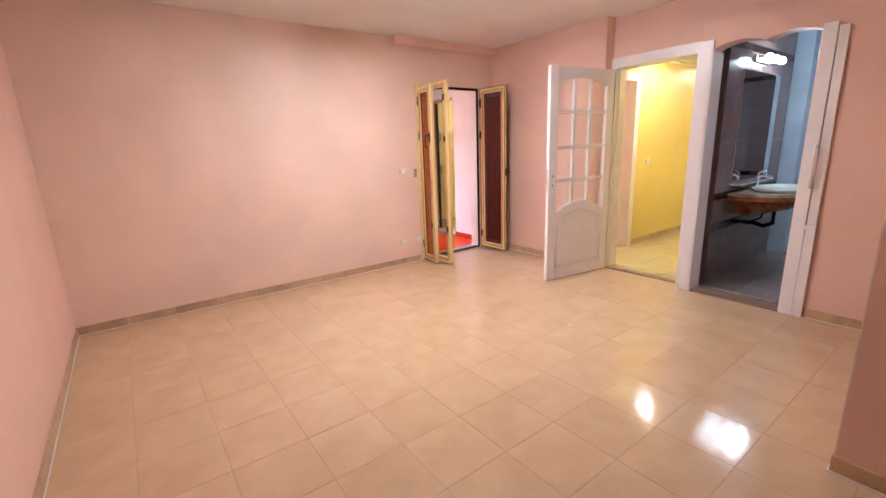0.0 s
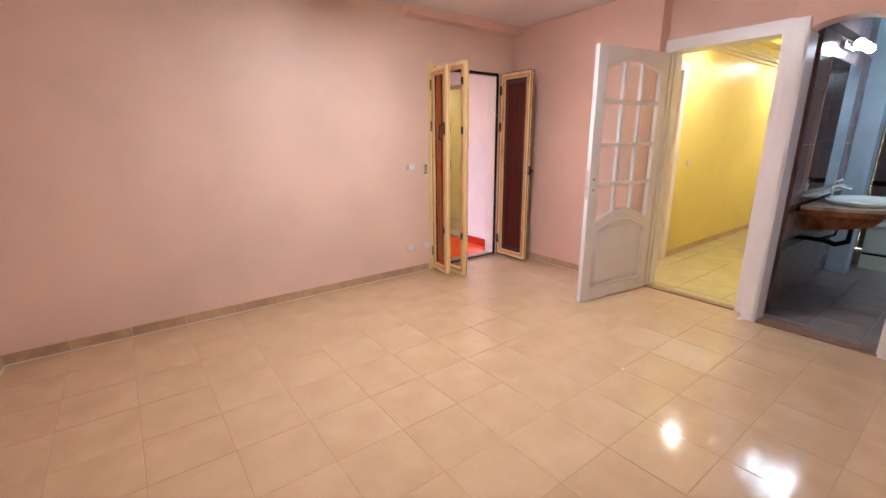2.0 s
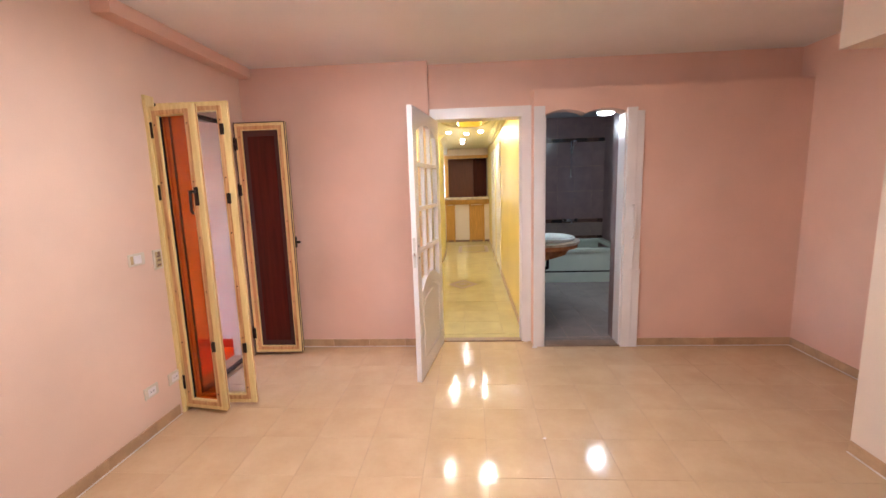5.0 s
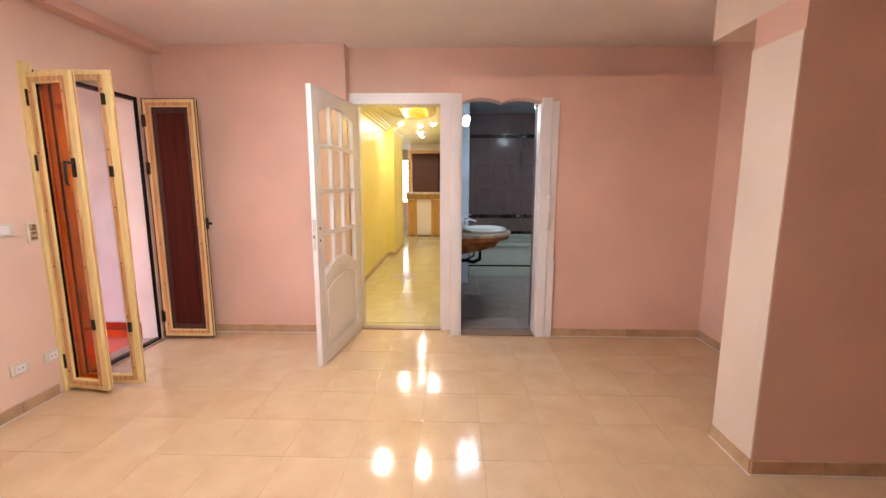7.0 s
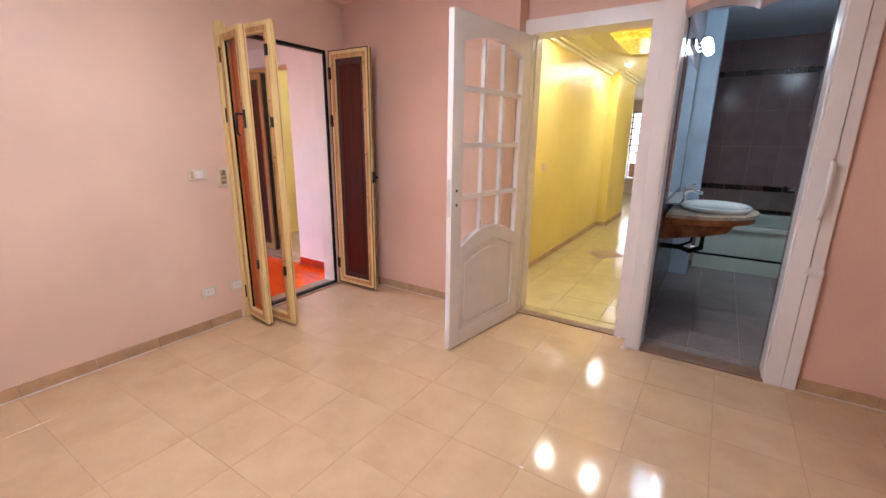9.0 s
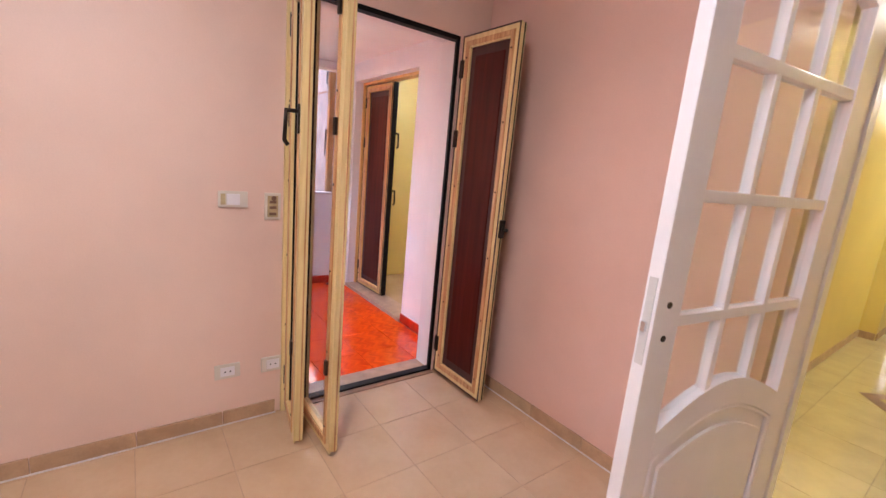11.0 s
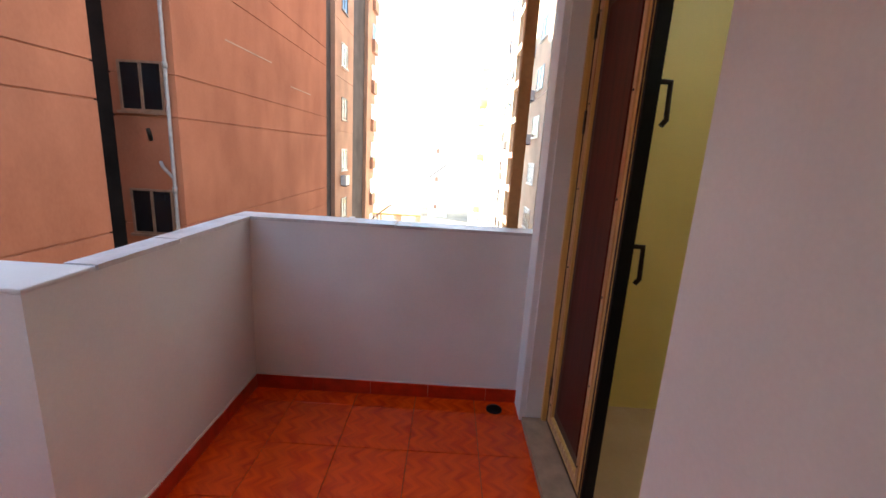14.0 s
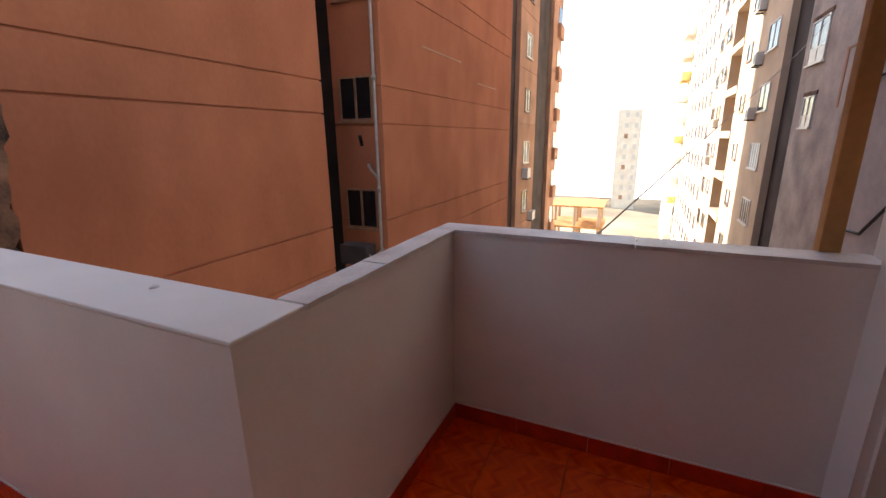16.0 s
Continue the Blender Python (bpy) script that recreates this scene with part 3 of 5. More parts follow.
for lo, hi in (((XF - 0.145, 3.72, PT - 0.012), (XF + 0.008, 4.60, PT + 0.006)), ((XF - 0.145, 4.604, PT - 0.012), (XF + 0.008, YR, PT + 0.004)),
               ((XF + 0.012, 3.715, PT - 0.012), (-1.72, YP + 0.008, PT + 0.006)), ((-1.716, 3.715, PT - 0.012), (-1.322, YP + 0.008, PT + 0.005))):
    part("coping_slab", coping(lo, hi), COPING, cop)
for y0, y1 in ((2.0, YP + 0.003), (-1.0, 1.997)):
    part("rendered_top", boxes(((XP - 0.232, y0, PT - 0.012), (XP + 0.001, y1, PT + 0.003)), bevel=0.006), LILAC, cop, "white painted parapet top")
structure("balcony_floor", prism([(-T - 0.02, YR), (XF, YR), (XF, YP), (XP, YP), (XP, -1.0), (-T - 0.02, -1.0)], "z", -0.3, BZ - 0.004), RED_GROUT, "orange-red tiled balcony floor")
structure("balcony_ceiling", prism([(-T - 0.02, YR), (XF - 0.13, YR), (XF - 0.13, YP - 0.11), (-T - 0.02, YP - 0.11)], "z", 2.33, 2.60), LILAC, "white painted balcony ceiling")
structure("balcony_beam", boxes(((XF - 0.13, YP, 2.255), (XF, YR, 2.33)), ((XF - 0.13, YP - 0.11, 2.255), (XP - 0.23, YP, 2.33))), LILAC, "white painted edge beam")
structure("balcony_wall", boxes(((-0.94, YR, BZ), (-T, YR + 0.2, 2.33)), ((-2.14, YR, 2.15), (-0.94, YR + 0.2, 2.33)), ((XF - 0.13, YR, -0.5), (-2.14, YR + 0.2, 2.6))), LILAC, "white painted balcony wall with a second door")
structure("column", boxes(((XF, YR - 0.03, BZ), (-2.16, YR, 2.255))), LILAC, "white painted column at the parapet end")
structure("balcony_end_parapet", boxes(((-1.32, -1.12, -0.5), (0, -1.0, 0.98))), LILAC, "white painted parapet at the balcony end")
structure("threshold", boxes(((-2.14, YR - 0.02, BZ - 0.01), (-0.94, YR + 0.2, 0.004)), bevel=0.003), PALE_MARBLE, "tan marble sill of the second balcony door")
structure("next_room_wall", boxes(((-2.3, 7.4, 0), (-0.3, 7.5, 2.5)), ((-2.5, YR + 0.2, 0), (-2.3, 7.5, 2.5)), ((-0.3, 5.6, 0), (-0.18, 7.5, 2.5))), NEXT_YELLOW, "dull yellow wall of the next room")
structure("next_room_floor", boxes(((-2.3, YR + 0.2, -0.1), (-0.3, 7.4, 0.0))), TILE, "beige tile floor of the next room")
structure("next_room_ceiling", boxes(((-2.5, YR + 0.2, 2.5), (-0.18, 7.5, 2.6))), CEILING, "white ceiling of the next room")
structure("next_room_skirting", boxes(((-2.3, 7.385, 0), (-0.3, 7.4, 0.08)), ((-0.315, 5.6, 0), (-0.3, 7.385, 0.08))), SKIRT, "tan tile skirting")

# ---- doors ----


def panelled_door():
    """White half-glazed door, hinge at its origin, leaf along +x."""
    d = thing("glazed_door", "open white painted door with twelve panes and an arched panel", "door", (1.775, 5.345, 0), 261.9)
    W, TH, top, bot = 0.865, 0.02, 2.12, 0.012
    a, b = 0.10, W - 0.105
    part("stile", boxes(((0, -TH, bot), (a, TH, top)), bevel=0.003), WHITE, d)
    part("stile", boxes(((b, -TH, bot), (W, TH, top)), bevel=0.003), WHITE, d)
    arch = lambda u, z, h: z + h * math.sin(math.pi * (u - a) / (b - a))
    us = [a + (b - a) * i / 16 for i in range(17)]
    part("top_rail", prism([(u, arch(u, 1.955, 0.068)) for u in us] + [(b, top), (a, top)], "y", -TH, TH), WHITE, d)
    part("bottom_rail", boxes(((a, -TH, bot), (b, TH, 0.13)), bevel=0.003), WHITE, d)
    mid = [(u, arch(u, 0.715, 0.105)) for u in us]
    low = [(u, arch(u, 0.625, 0.105)) for u in reversed(us)]
    part("middle_rail", prism(mid + low, "y", -TH, TH), WHITE, d)
    c1, c2 = a + (b - a) / 3, a + 2 * (b - a) / 3
    for z in (1.705, 1.368, 1.04):
        part("glazing_bar", boxes(((a, -0.016, z - 0.016), (b, 0.016, z + 0.016)), bevel=0.004), WHITE, d)
    for u in (c1, c2):
        part("glazing_bar", boxes(((u - 0.014, -0.0155, 0.73), (u + 0.014, 0.0155, 2.01)), bevel=0.004), WHITE, d)
    cols, rows = ((a, c1), (c1, c2), (c2, b)), ((0.76, 1.024), (1.056, 1.352), (1.384, 1.689), (1.721, 1.99))
    for u0, u1 in cols:
        for z0, z1 in rows:
            p = part("pane", boxes(((u0 + 0.012, -0.002, z0), (u1 - 0.012, 0.002, z1))), CLEAR, d, "clear glass pane")
            p.visible_shadow = False
    part("panel_back", prism([(a, 0.12)] + [(b, 0.12)] + [(u, arch(u, 0.64, 0.105)) for u in reversed(us)], "y", -0.008, 0.008), WHITE, d)
    us2 = [a + 0.055 + (b - a - 0.11) * i / 16 for i in range(17)]
    for s in (-1, 1):
        o = [(us2[0], 0.175), (us2[-1], 0.175)] + [(u, arch(u, 0.56, 0.098)) for u in reversed(us2)]
        pb = prism(o, "y", *sorted((s * 0.007, s * 0.017)))
        part("raised_panel", pb, WHITE, d)
        m_us = [a + 0.012 + (b - a - 0.024) * i / 16 for i in range(17)]
        loop = [(m_us[0], s * 0.012, 0.14), (m_us[-1], s * 0.012, 0.14)] + [(u, s * 0.012, arch(u, 0.615, 0.105)) for u in reversed(m_us)] + [(m_us[0], s * 0.012, 0.14)]
        part("moulding", path_tube(loop, 0.009, 6), WHITE, d)
    for z in (1.09, 1.00):
        part("keyhole", tubes(((W - 0.05, -0.0225, z), (W - 0.05, 0.0225, z), 0.009)), IRON, d, "bare lock hole")
    part("lock_plate", boxes(((W - 0.002, -0.011, 0.93), (W + 0.003, 0.011, 1.16))), ALU, d, "steel lock plate")
    part("latch", boxes(((W, -0.006, 1.02), (W + 0.012, 0.006, 1.045))), CHROME, d)
    for z in (0.25, 1.05, 1.85):
        part("hinge", tubes(((-0.008, 0.0, z), (-0.008, 0.0, z + 0.09), 0.008)), CHROME, d)
    return d


panelled_door()


def shutter(label, at, rz, W, infill, handles, side=1, z0=0.03, z1=2.13, wood=PINE, meeting=0.0):
    """A pine-framed door leaf, hinge at its origin, leaf along +x; side: the face that carries the beads."""
    d = thing("balcony_door_leaf", label, "door", at, rz, "balcony door leaves")
    s, th = 0.066, 0.022
    for u in (0.0, W - s):
        part("stile", boxes(((u, -th, z0), (u + s, th, z1)), bevel=0.004), wood, d)
    for z in (z0, z1 - s):
        part("rail", boxes(((s, -th, z), (W - s, th, z + s)), bevel=0.004), wood, d)
    for f in (-1, 1):
        y0, y1 = sorted((f * th, f * (th + 0.006)))
        for u0, u1, a, b in ((0.03, 0.058, z0 + 0.03, z1 - 0.03), (W - 0.058, W - 0.03, z0 + 0.03, z1 - 0.03)):
            part("bead", boxes(((u0, y0, a), (u1, y1, b)), bevel=0.002), PINE_ORANGE, d, "orange pine bead")
        for a in (z0 + 0.03, z1 - 0.058):
            part("bead", boxes(((0.058, y0, a), (W - 0.058, y1, a + 0.028)), bevel=0.002), PINE_ORANGE, d, "orange pine bead")
        for k in range(6):
            z = z0 + 0.12 + k * (z1 - z0 - 0.24) / 5
            for u in (0.044, W - 0.044):
                part("screw", tubes(((u, f * (th + 0.004), z), (u, f * (th + 0.009), z), 0.005), n=8), IRON, d)
    if infill == "panel":
        for u in (-0.003, W - 0.004):
            part("edge_strip", boxes(((u, -th - 0.004, z0 - 0.003), (u + 0.007, -th + 0.001, z1 + 0.003))), MAHOGANY_EDGE, d, "dark brown edge strip")
        for z in (z0 - 0.003, z1 - 0.004):
            part("edge_strip", boxes(((0.004, -th - 0.004, z), (W - 0.004, -th + 0.001, z + 0.007))), MAHOGANY_EDGE, d, "dark brown edge strip")
        part("panel_border", boxes(((s, -0.008, z0 + s), (W - s, 0.008, z1 - s))), MAHOGANY_EDGE, d)
        part("panel", boxes(((s + 0.04, -0.013, z0 + s + 0.05), (W - s - 0.04, 0.013, z1 - s - 0.05)), bevel=0.004), MAHOGANY, d, "red-brown wooden panel")
    else:
        p = part("pane", boxes(((s, -0.002, z0 + s), (W - s, 0.002, z1 - s))), SCREEN if infill == "screen" else AMBER, d, "brown insect screen" if infill == "screen" else "amber pane")
        p.visible_shadow = False
        for u in (s, W - s - 0.004):
            part("seal", boxes(((u, -0.008, z0 + s), (u + 0.004, 0.008, z1 - s))), BLACK, d)
    part("edge_seal", boxes(((W, 0.008 * side - 0.003, z0), (W + 0.004, 0.008 * side + 0.003, z1))), BLACK if infill == "panel" else PINE_ORANGE, d, "narrow edge seal")
    part("edge_lip", boxes(((W, -0.018 * side - 0.004, z0), (W + 0.008, -0.018 * side + 0.004, z1))), wood, d)
    for z in (0.22, 1.55, 1.95):
        h = part("hinge", boxes(((-0.012, -0.03, z - 0.05), (0.02, -0.02, z + 0.05)), ((-0.012, 0.02, z - 0.05), (0.02, 0.03, z + 0.05))), IRON, d)
        part("pin", tubes(((-0.014, 0.0, z - 0.06), (-0.014, 0.0, z + 0.06), 0.009)), IRON, h)
    if meeting:
        part("meeting_stile", boxes(((W + 0.009, -th, z0), (W + meeting, th + 0.004, z1)), bevel=0.003), BLACK, d, "black meeting stile")
        W += meeting
    for kind, z, f in handles:
        y = f * (th + 0.008)
        if kind == "lever":
            h = part("handle", boxes(((W - 0.05, min(y, y - f * 0.012), z - 0.06), (W - 0.022, max(y, y - f * 0.012), z + 0.06)), bevel=0.003), IRON, d, "dark bronze lever")
            part("grip", path_tube([(W - 0.036, y, z + 0.03), (W - 0.036, y + f * 0.045, z + 0.03), (W - 0.036, y + f * 0.05, z - 0.09), (W - 0.036, y + f * 0.035, z - 0.11)], 0.009), IRON, h)
        elif kind == "knob":
            h = part("handle", boxes(((W - 0.012, -0.02, z - 0.05), (W + 0.015, 0.02, z + 0.05)), bevel=0.003), IRON, d, "dark bronze catch")
            part("thumb_turn", tubes(((W + 0.01, 0, z), (W + 0.05, 0, z), 0.011)), IRON, h)
        else:
            part("bolt", boxes(((W - 0.045, min(y, y + f * 0.012), z - 0.035), (W - 0.02, max(y, y + f * 0.012), z + 0.035)), bevel=0.003), IRON, d, "dark bronze bolt")
    return d


shutter("open pine door leaf with a red-brown panel against the wall", (0.03, 5.085, 0), 0.5, 0.452, "panel", [("knob", 1.07, 1)])
shutter("open pine door leaf with a brown insect screen", (0.03, 4.155, 0), 0.5, 0.470, "screen", [("bolt", 1.95, -1), ("bolt", 1.50, -1), ("bolt", 0.45, -1)])
shutter("half-folded pine door leaf with an amber pane", (0.02, 4.098, 0), -9.0, 0.332, "amber", [("lever", 1.52, -1), ("bolt", 0.50, -1)], z1=2.10)
shutter("closed pine balcony door leaf with a red-brown panel", (-2.112, 5.502, 0), 1.5, 0.528, "panel", [("lever", 1.06, 1), ("lever", 1.62, 1)], z0=0.01, z1=2.12, wood=OUTDOOR_PINE, meeting=0.030)

# Tube lamp added out of sight to go with the next room's fill.
d = thing("tube_lamp", "unseen tube lamp added to light the next room", "lamp", (-1.3, 6.5, 2.5))
part("batten", boxes(((-0.47, -0.025, -0.035), (0.47, 0.025, 0)), bevel=0.004), ALU, d)
part("tube", tubes(((-0.45, 0, -0.057), (0.45, 0, -0.057), 0.013)), TUBE_GLOW, d, "glowing tube")

# bathroom door leaf edge and pull beside the doorway
d = thing("sliding_door", "white painted folding door pushed back beside the doorway", "door", (3.45, YB, 0))
part("stile", boxes(((0.0, -0.035, 0.0), (0.085, 0.0, 2.16)), bevel=0.004), WHITE, d)
part("board", boxes(((0.088, -0.026, 0.0), (0.146, 0.0, 2.13)), bevel=0.004), WHITE, d)
part("lower_block", boxes(((0.088, -0.034, 0.0), (0.15, -0.0265, 0.70)), bevel=0.003), WHITE, d)
h = part("handle", path_tube([(0.075, -0.035, 1.02), (0.075, -0.07, 1.04), (0.075, -0.07, 1.30), (0.075, -0.035, 1.32)], 0.011), WHITE, d, "white pull handle")
part("catch", boxes(((0.07, -0.045, 0.70), (0.15, -0.036, 0.74)), bevel=0.003), WHITE, d)

# ---- bedroom fittings ----


def switch_plate(label, y, z, w, hh, kind, mat=PLASTIC):
    s = thing("wall_switch" if kind != "socket" else "wall_socket", label, "switch" if kind != "socket" else "socket", (0, y, z), group="" if kind == "card" else "wall plates")
    part("plate", boxes(((0.0, -w / 2, -hh / 2), (0.010, w / 2, hh / 2)), bevel=0.003), mat, s)
    if kind == "socket":
        part("insert", boxes(((0.0095, -w * 0.28, -hh * 0.32), (0.013, w * 0.28, hh * 0.32)), bevel=0.0015), WHITE, s)
        for k in (-0.012, 0.012):
            part("pin_hole", tubes(((0.0125, k, 0), (0.0140, k, 0), 0.004), n=8), IRON, s)
    elif kind == "switch":
        part("rocker", boxes(((0.0095, -w * 0.22, -hh * 0.34), (0.016, w * 0.22, hh * 0.34)), bevel=0.002), WHITE, s)
        part("side_insert", boxes(((0.0095, -w * 0.42, -hh * 0.34), (0.012, -w * 0.26, hh * 0.34)), bevel=0.001), PLASTIC_BROWN, s)
    else:
        part("inset", boxes(((0.0095, -w * 0.33, -hh * 0.40), (0.0125, w * 0.33, hh * 0.40)), bevel=0.001), PLASTIC_BROWN, s, "yellowed plastic inset")
        for z0 in (-0.036, -0.005, 0.022):
            part("button", boxes(((0.012, -0.016, z0 - 0.007), (0.016, 0.016, z0 + 0.007)), bevel=0.002), MARBLE, s, "brown push button")
        part("ring", lathe([(0.010, 0.0), (0.012, 0.003), (0.009, 0.004)], 16), MARBLE, s).matrix_local = pose(0.012, 0.004, 0.040, 0, 90, 0)
    return s


switch_plate("ivory plastic light switch on the peach wall", 3.83, 1.145, 0.125, 0.075, "switch")
switch_plate("ivory switch plate with a yellowed inset beside the balcony door", 4.005, 1.115, 0.075, 0.13, "card")
switch_plate("ivory plastic wall socket near the skirting", 3.80, 0.29, 0.115, 0.075, "socket")
switch_plate("ivory plastic wall socket near the balcony door", 4.015, 0.285, 0.115, 0.08, "socket")

d = thing("tube_lamp", "lit white fluorescent tube lamp on the ceiling", "lamp", (1.80, 3.05, H))
part("batten", boxes(((-0.47, -0.025, -0.035), (0.47, 0.025, 0)), bevel=0.004), ALU, d)
part("tube", tubes(((-0.45, 0, -0.057), (0.45, 0, -0.057), 0.013)), TUBE_GLOW, d, "glowing tube")
for u in (-0.47, 0.45):
    part("end_cap", boxes(((u, -0.014, -0.075), (u + 0.02, 0.014, -0.03)), bevel=0.002), ALU, d)

# ---- corridor fittings ----
for x, y in ((1.73, 9.15), (2.05, 9.45), (2.30, 9.2), (1.96, 10.55), (1.95, 11.2), (1.70, 6.77), (2.27, 6.72)):
    s = thing("ceiling_spot", "lit recessed spot in the corridor ceiling", "lamp", (x, y, CH), group="corridor spots")
    part("ring", lathe([(0.055, 0.0), (0.06, -0.012), (0.045, -0.014), (0.043, -0.002)], 20), CHROME, s)
    part("bulb", lathe([(0.046, -0.004), (0.042, -0.026), (0.024, -0.04)], 16), SPOT_GLOW, s, "glowing bulb")
s = thing("ceiling_lamp", "amber marbled glass ceiling lamp in the corridor", "lamp", (2.10, 7.60, CH))
shade = bmesh.new()
add_box(shade, (-0.19, -0.52, -0.08), (0.19, 0.52, -0.02), 0.015)
for v in shade.verts:
    if v.co.z < -0.04:
        v.co.x *= 0.85
        v.co.y *= 0.85
part("shade", shade, SHADE_GLOW, s, "glowing amber glass")
part("base", boxes(((-0.08, -0.08, -0.025), (0.08, 0.08, 0.0)), bevel=0.004), ALU, s)
s = thing("wall_switch", "white plastic light switch on the yellow wall", "switch", (1.38, 6.90, 1.115))
part("plate", boxes(((0, -0.045, -0.04), (0.009, 0.045, 0.04)), bevel=0.003), PLASTIC, s)
part("rocker", boxes(((0.0085, -0.02, -0.025), (0.014, 0.02, 0.025)), bevel=0.002), WHITE, s)

s = thing("floor_medallion", "dark diamond tile inlay in the corridor floor", "inlay", (1.95, 7.80, 0.001))
part("diamond", prism([(-0.24, 0), (0, -0.30), (0.24, 0), (0, 0.30)], "z", 0, 0.0012), MARBLE, s)
part("centre", prism([(-0.13, 0), (0, -0.17), (0.13, 0), (0, 0.17)], "z", 0.0011, 0.002), HALL_TILE, s)
part("star", prism([(-0.08, 0), (0, -0.10), (0.08, 0), (0, 0.10)], "z", 0.0019, 0.0026), MARBLE, s)
s = thing("floor_medallion", "pale rectangular tile inlay in the corridor floor", "inlay", (2.15, 11.4, 0.001))
part("frame", boxes(((-0.35, -0.5, 0), (0.35, 0.5, 0.0012))), MARBLE, s)
part("centre", boxes(((-0.27, -0.42, 0.0011), (0.27, 0.42, 0.002))), HALL_TILE, s)

# breakfast bar at the corridor's end
s = thing("breakfast_bar", "honey wood breakfast bar with a light stone top", "counter", (2.05, 12.7, 0))
part("body", boxes(((-0.62, 0.0, 0.0), (0.56, 0.30, 1.10))), CREAM, s)
part("top", boxes(((-0.68, -0.12, 1.13), (0.57, 0.36, 1.19)), bevel=0.01), VEIN, s, "light stone slab")
part("apron", boxes(((-0.64, -0.03, 1.0), (0.56, 0.0, 1.13)), bevel=0.004), HONEY, s)
for x0, x1 in ((-0.60, -0.36), (0.02, 0.42)):
    part("panel", boxes(((x0, -0.02, 0.05), (x1, 0.0, 0.98)), bevel=0.006), HONEY, s, "honey wood panel")
    for x in (x0, x1 - 0.05):
        part("pilaster", boxes(((x, -0.035, 0.0), (x + 0.05, -0.0205, 1.0)), bevel=0.004), HONEY, s)
part("plinth", boxes(((-0.63, -0.015, 0.0), (0.56, -0.001, 0.05))), MARBLE, s)
s = thing("kitchen_cabinet", "dark cherry wood cabinet behind the bar", "cabinet", (2.05, 13.9, 0))
part("body", boxes(((-0.6, 0.0, 0.0), (0.54, 0.5, 2.3))), DARK_RED, s)
part("door", boxes(((-0.58, -0.02, 0.1), (0.15, -0.001, 2.28)), bevel=0.004), DARK_RED, s)
part("door", boxes(((0.16, -0.02, 0.1), (0.53, -0.001, 2.28)), bevel=0.004), MAHOGANY, s)
s = thing("wooden_arch", "honey wood frame round the kitchen opening", "frame", (1.50, 13.04, 0))
part("post", boxes(((-0.08, 0, 0), (0.02, 0.14, 2.30)), bevel=0.004), HONEY, s)
part("head", boxes(((0.02, 0, 2.22), (1.1, 0.14, 2.30)), bevel=0.004), HONEY, s)
w = structure("window_1", boxes(((0.2, 15.2, 0.35), (0.26, 15.28, 2.2)), ((1.39, 15.2, 0.35), (1.45, 15.28, 2.2)), ((0.26, 15.2, 0.35), (1.39, 15.28, 0.41)), ((0.26, 15.2, 2.14), (1.39, 15.28, 2.2)), ((0.80, 15.22, 0.41), (0.85, 15.26, 2.14))), ALU, "white hall window with slatted shutters")
for k in range(6):
    part("slat", boxes(((0.26, 15.215, 1.28 + k * 0.15), (1.39, 15.255, 1.315 + k * 0.15)), bevel=0.006), ALU_BROWN, w)
for x0, x1 in ((0.27, 0.79), (0.86, 1.38)):
    part("lower_panel", boxes(((x0, 15.225, 0.42), (x1, 15.245, 0.82)), bevel=0.006), PEACH, w, "pink lower panel")

# ---- bathroom things ----
s = thing("washbasin_counter", "brown onyx washbasin counter with an oval white basin", "washbasin", (BX0, 6.45, 0))
front = [(0.02 + 0.62 * math.sin(a) ** 0.8, -0.52 * math.cos(a)) for a in [math.pi * i / 28 for i in range(29)]]
part("top", prism(front, "z", 0.835, 0.862), VEIN, s, "cream veined marble top")
part("apron", prism([(x * 0.97, y * 0.97) for x, y in front], "z", 0.79, 0.835), ONYX, s, "brown onyx apron")
part("corbel", prism([(0, 0.60), (0.0, 0.79), (0.50, 0.79), (0.44, 0.70), (0.3, 0.66)], "y", -0.20, 0.20), ONYX, s)
bas = part("basin", lathe([(0.20, 0.858), (0.262, 0.866), (0.275, 0.885), (0.272, 0.898), (0.255, 0.902), (0.235, 0.893), (0.20, 0.874), (0.08, 0.868)], 48, 0.95, 1.25), CERAMIC, s, "white ceramic oval basin")
bas.location = (0.33, 0, 0.0)
tap = part("tap", path_tube([(0.10, 0, 0.86), (0.10, 0, 0.99), (0.14, 0, 1.01), (0.23, 0, 0.985)], 0.015), CHROME, s, "chrome mixer tap")
part("lever", path_tube([(0.10, 0, 1.0), (0.10, 0, 1.03), (0.17, 0, 1.06)], 0.009), CHROME, tap)
part("waste_pipe", path_tube([(0.28, 0, 0.66), (0.28, 0, 0.52), (0.20, 0, 0.48), (0.12, 0.02, 0.50), (0.0, 0.02, 0.50)], 0.022), BLACK, s, "black waste trap")
part("hose", path_tube([(0.22, -0.08, 0.7), (0.20, -0.10, 0.58), (0.10, -0.12, 0.53), (0.01, -0.12, 0.52)], 0.01), BLACK, s)

s = thing("mirror", "tall frameless mirror over the washbasin", "mirror", (BX0, 6.45, 0))
part("glass", boxes(((0.004, -0.44, 0.98), (0.012, 0.56, 2.02))), MIRROR, s, "silvered glass")
part("edge", boxes(((0.0, -0.45, 0.97), (0.008, 0.57, 2.03))), CHROME, s)
part("shelf", boxes(((0.0, -0.44, 0.93), (0.09, 0.4, 0.942)), bevel=0.003), CERAMIC, s)
s = thing("mirror_lamp", "lit three-bulb lamp above the bathroom mirror", "lamp", (BX0, 6.48, 2.14))
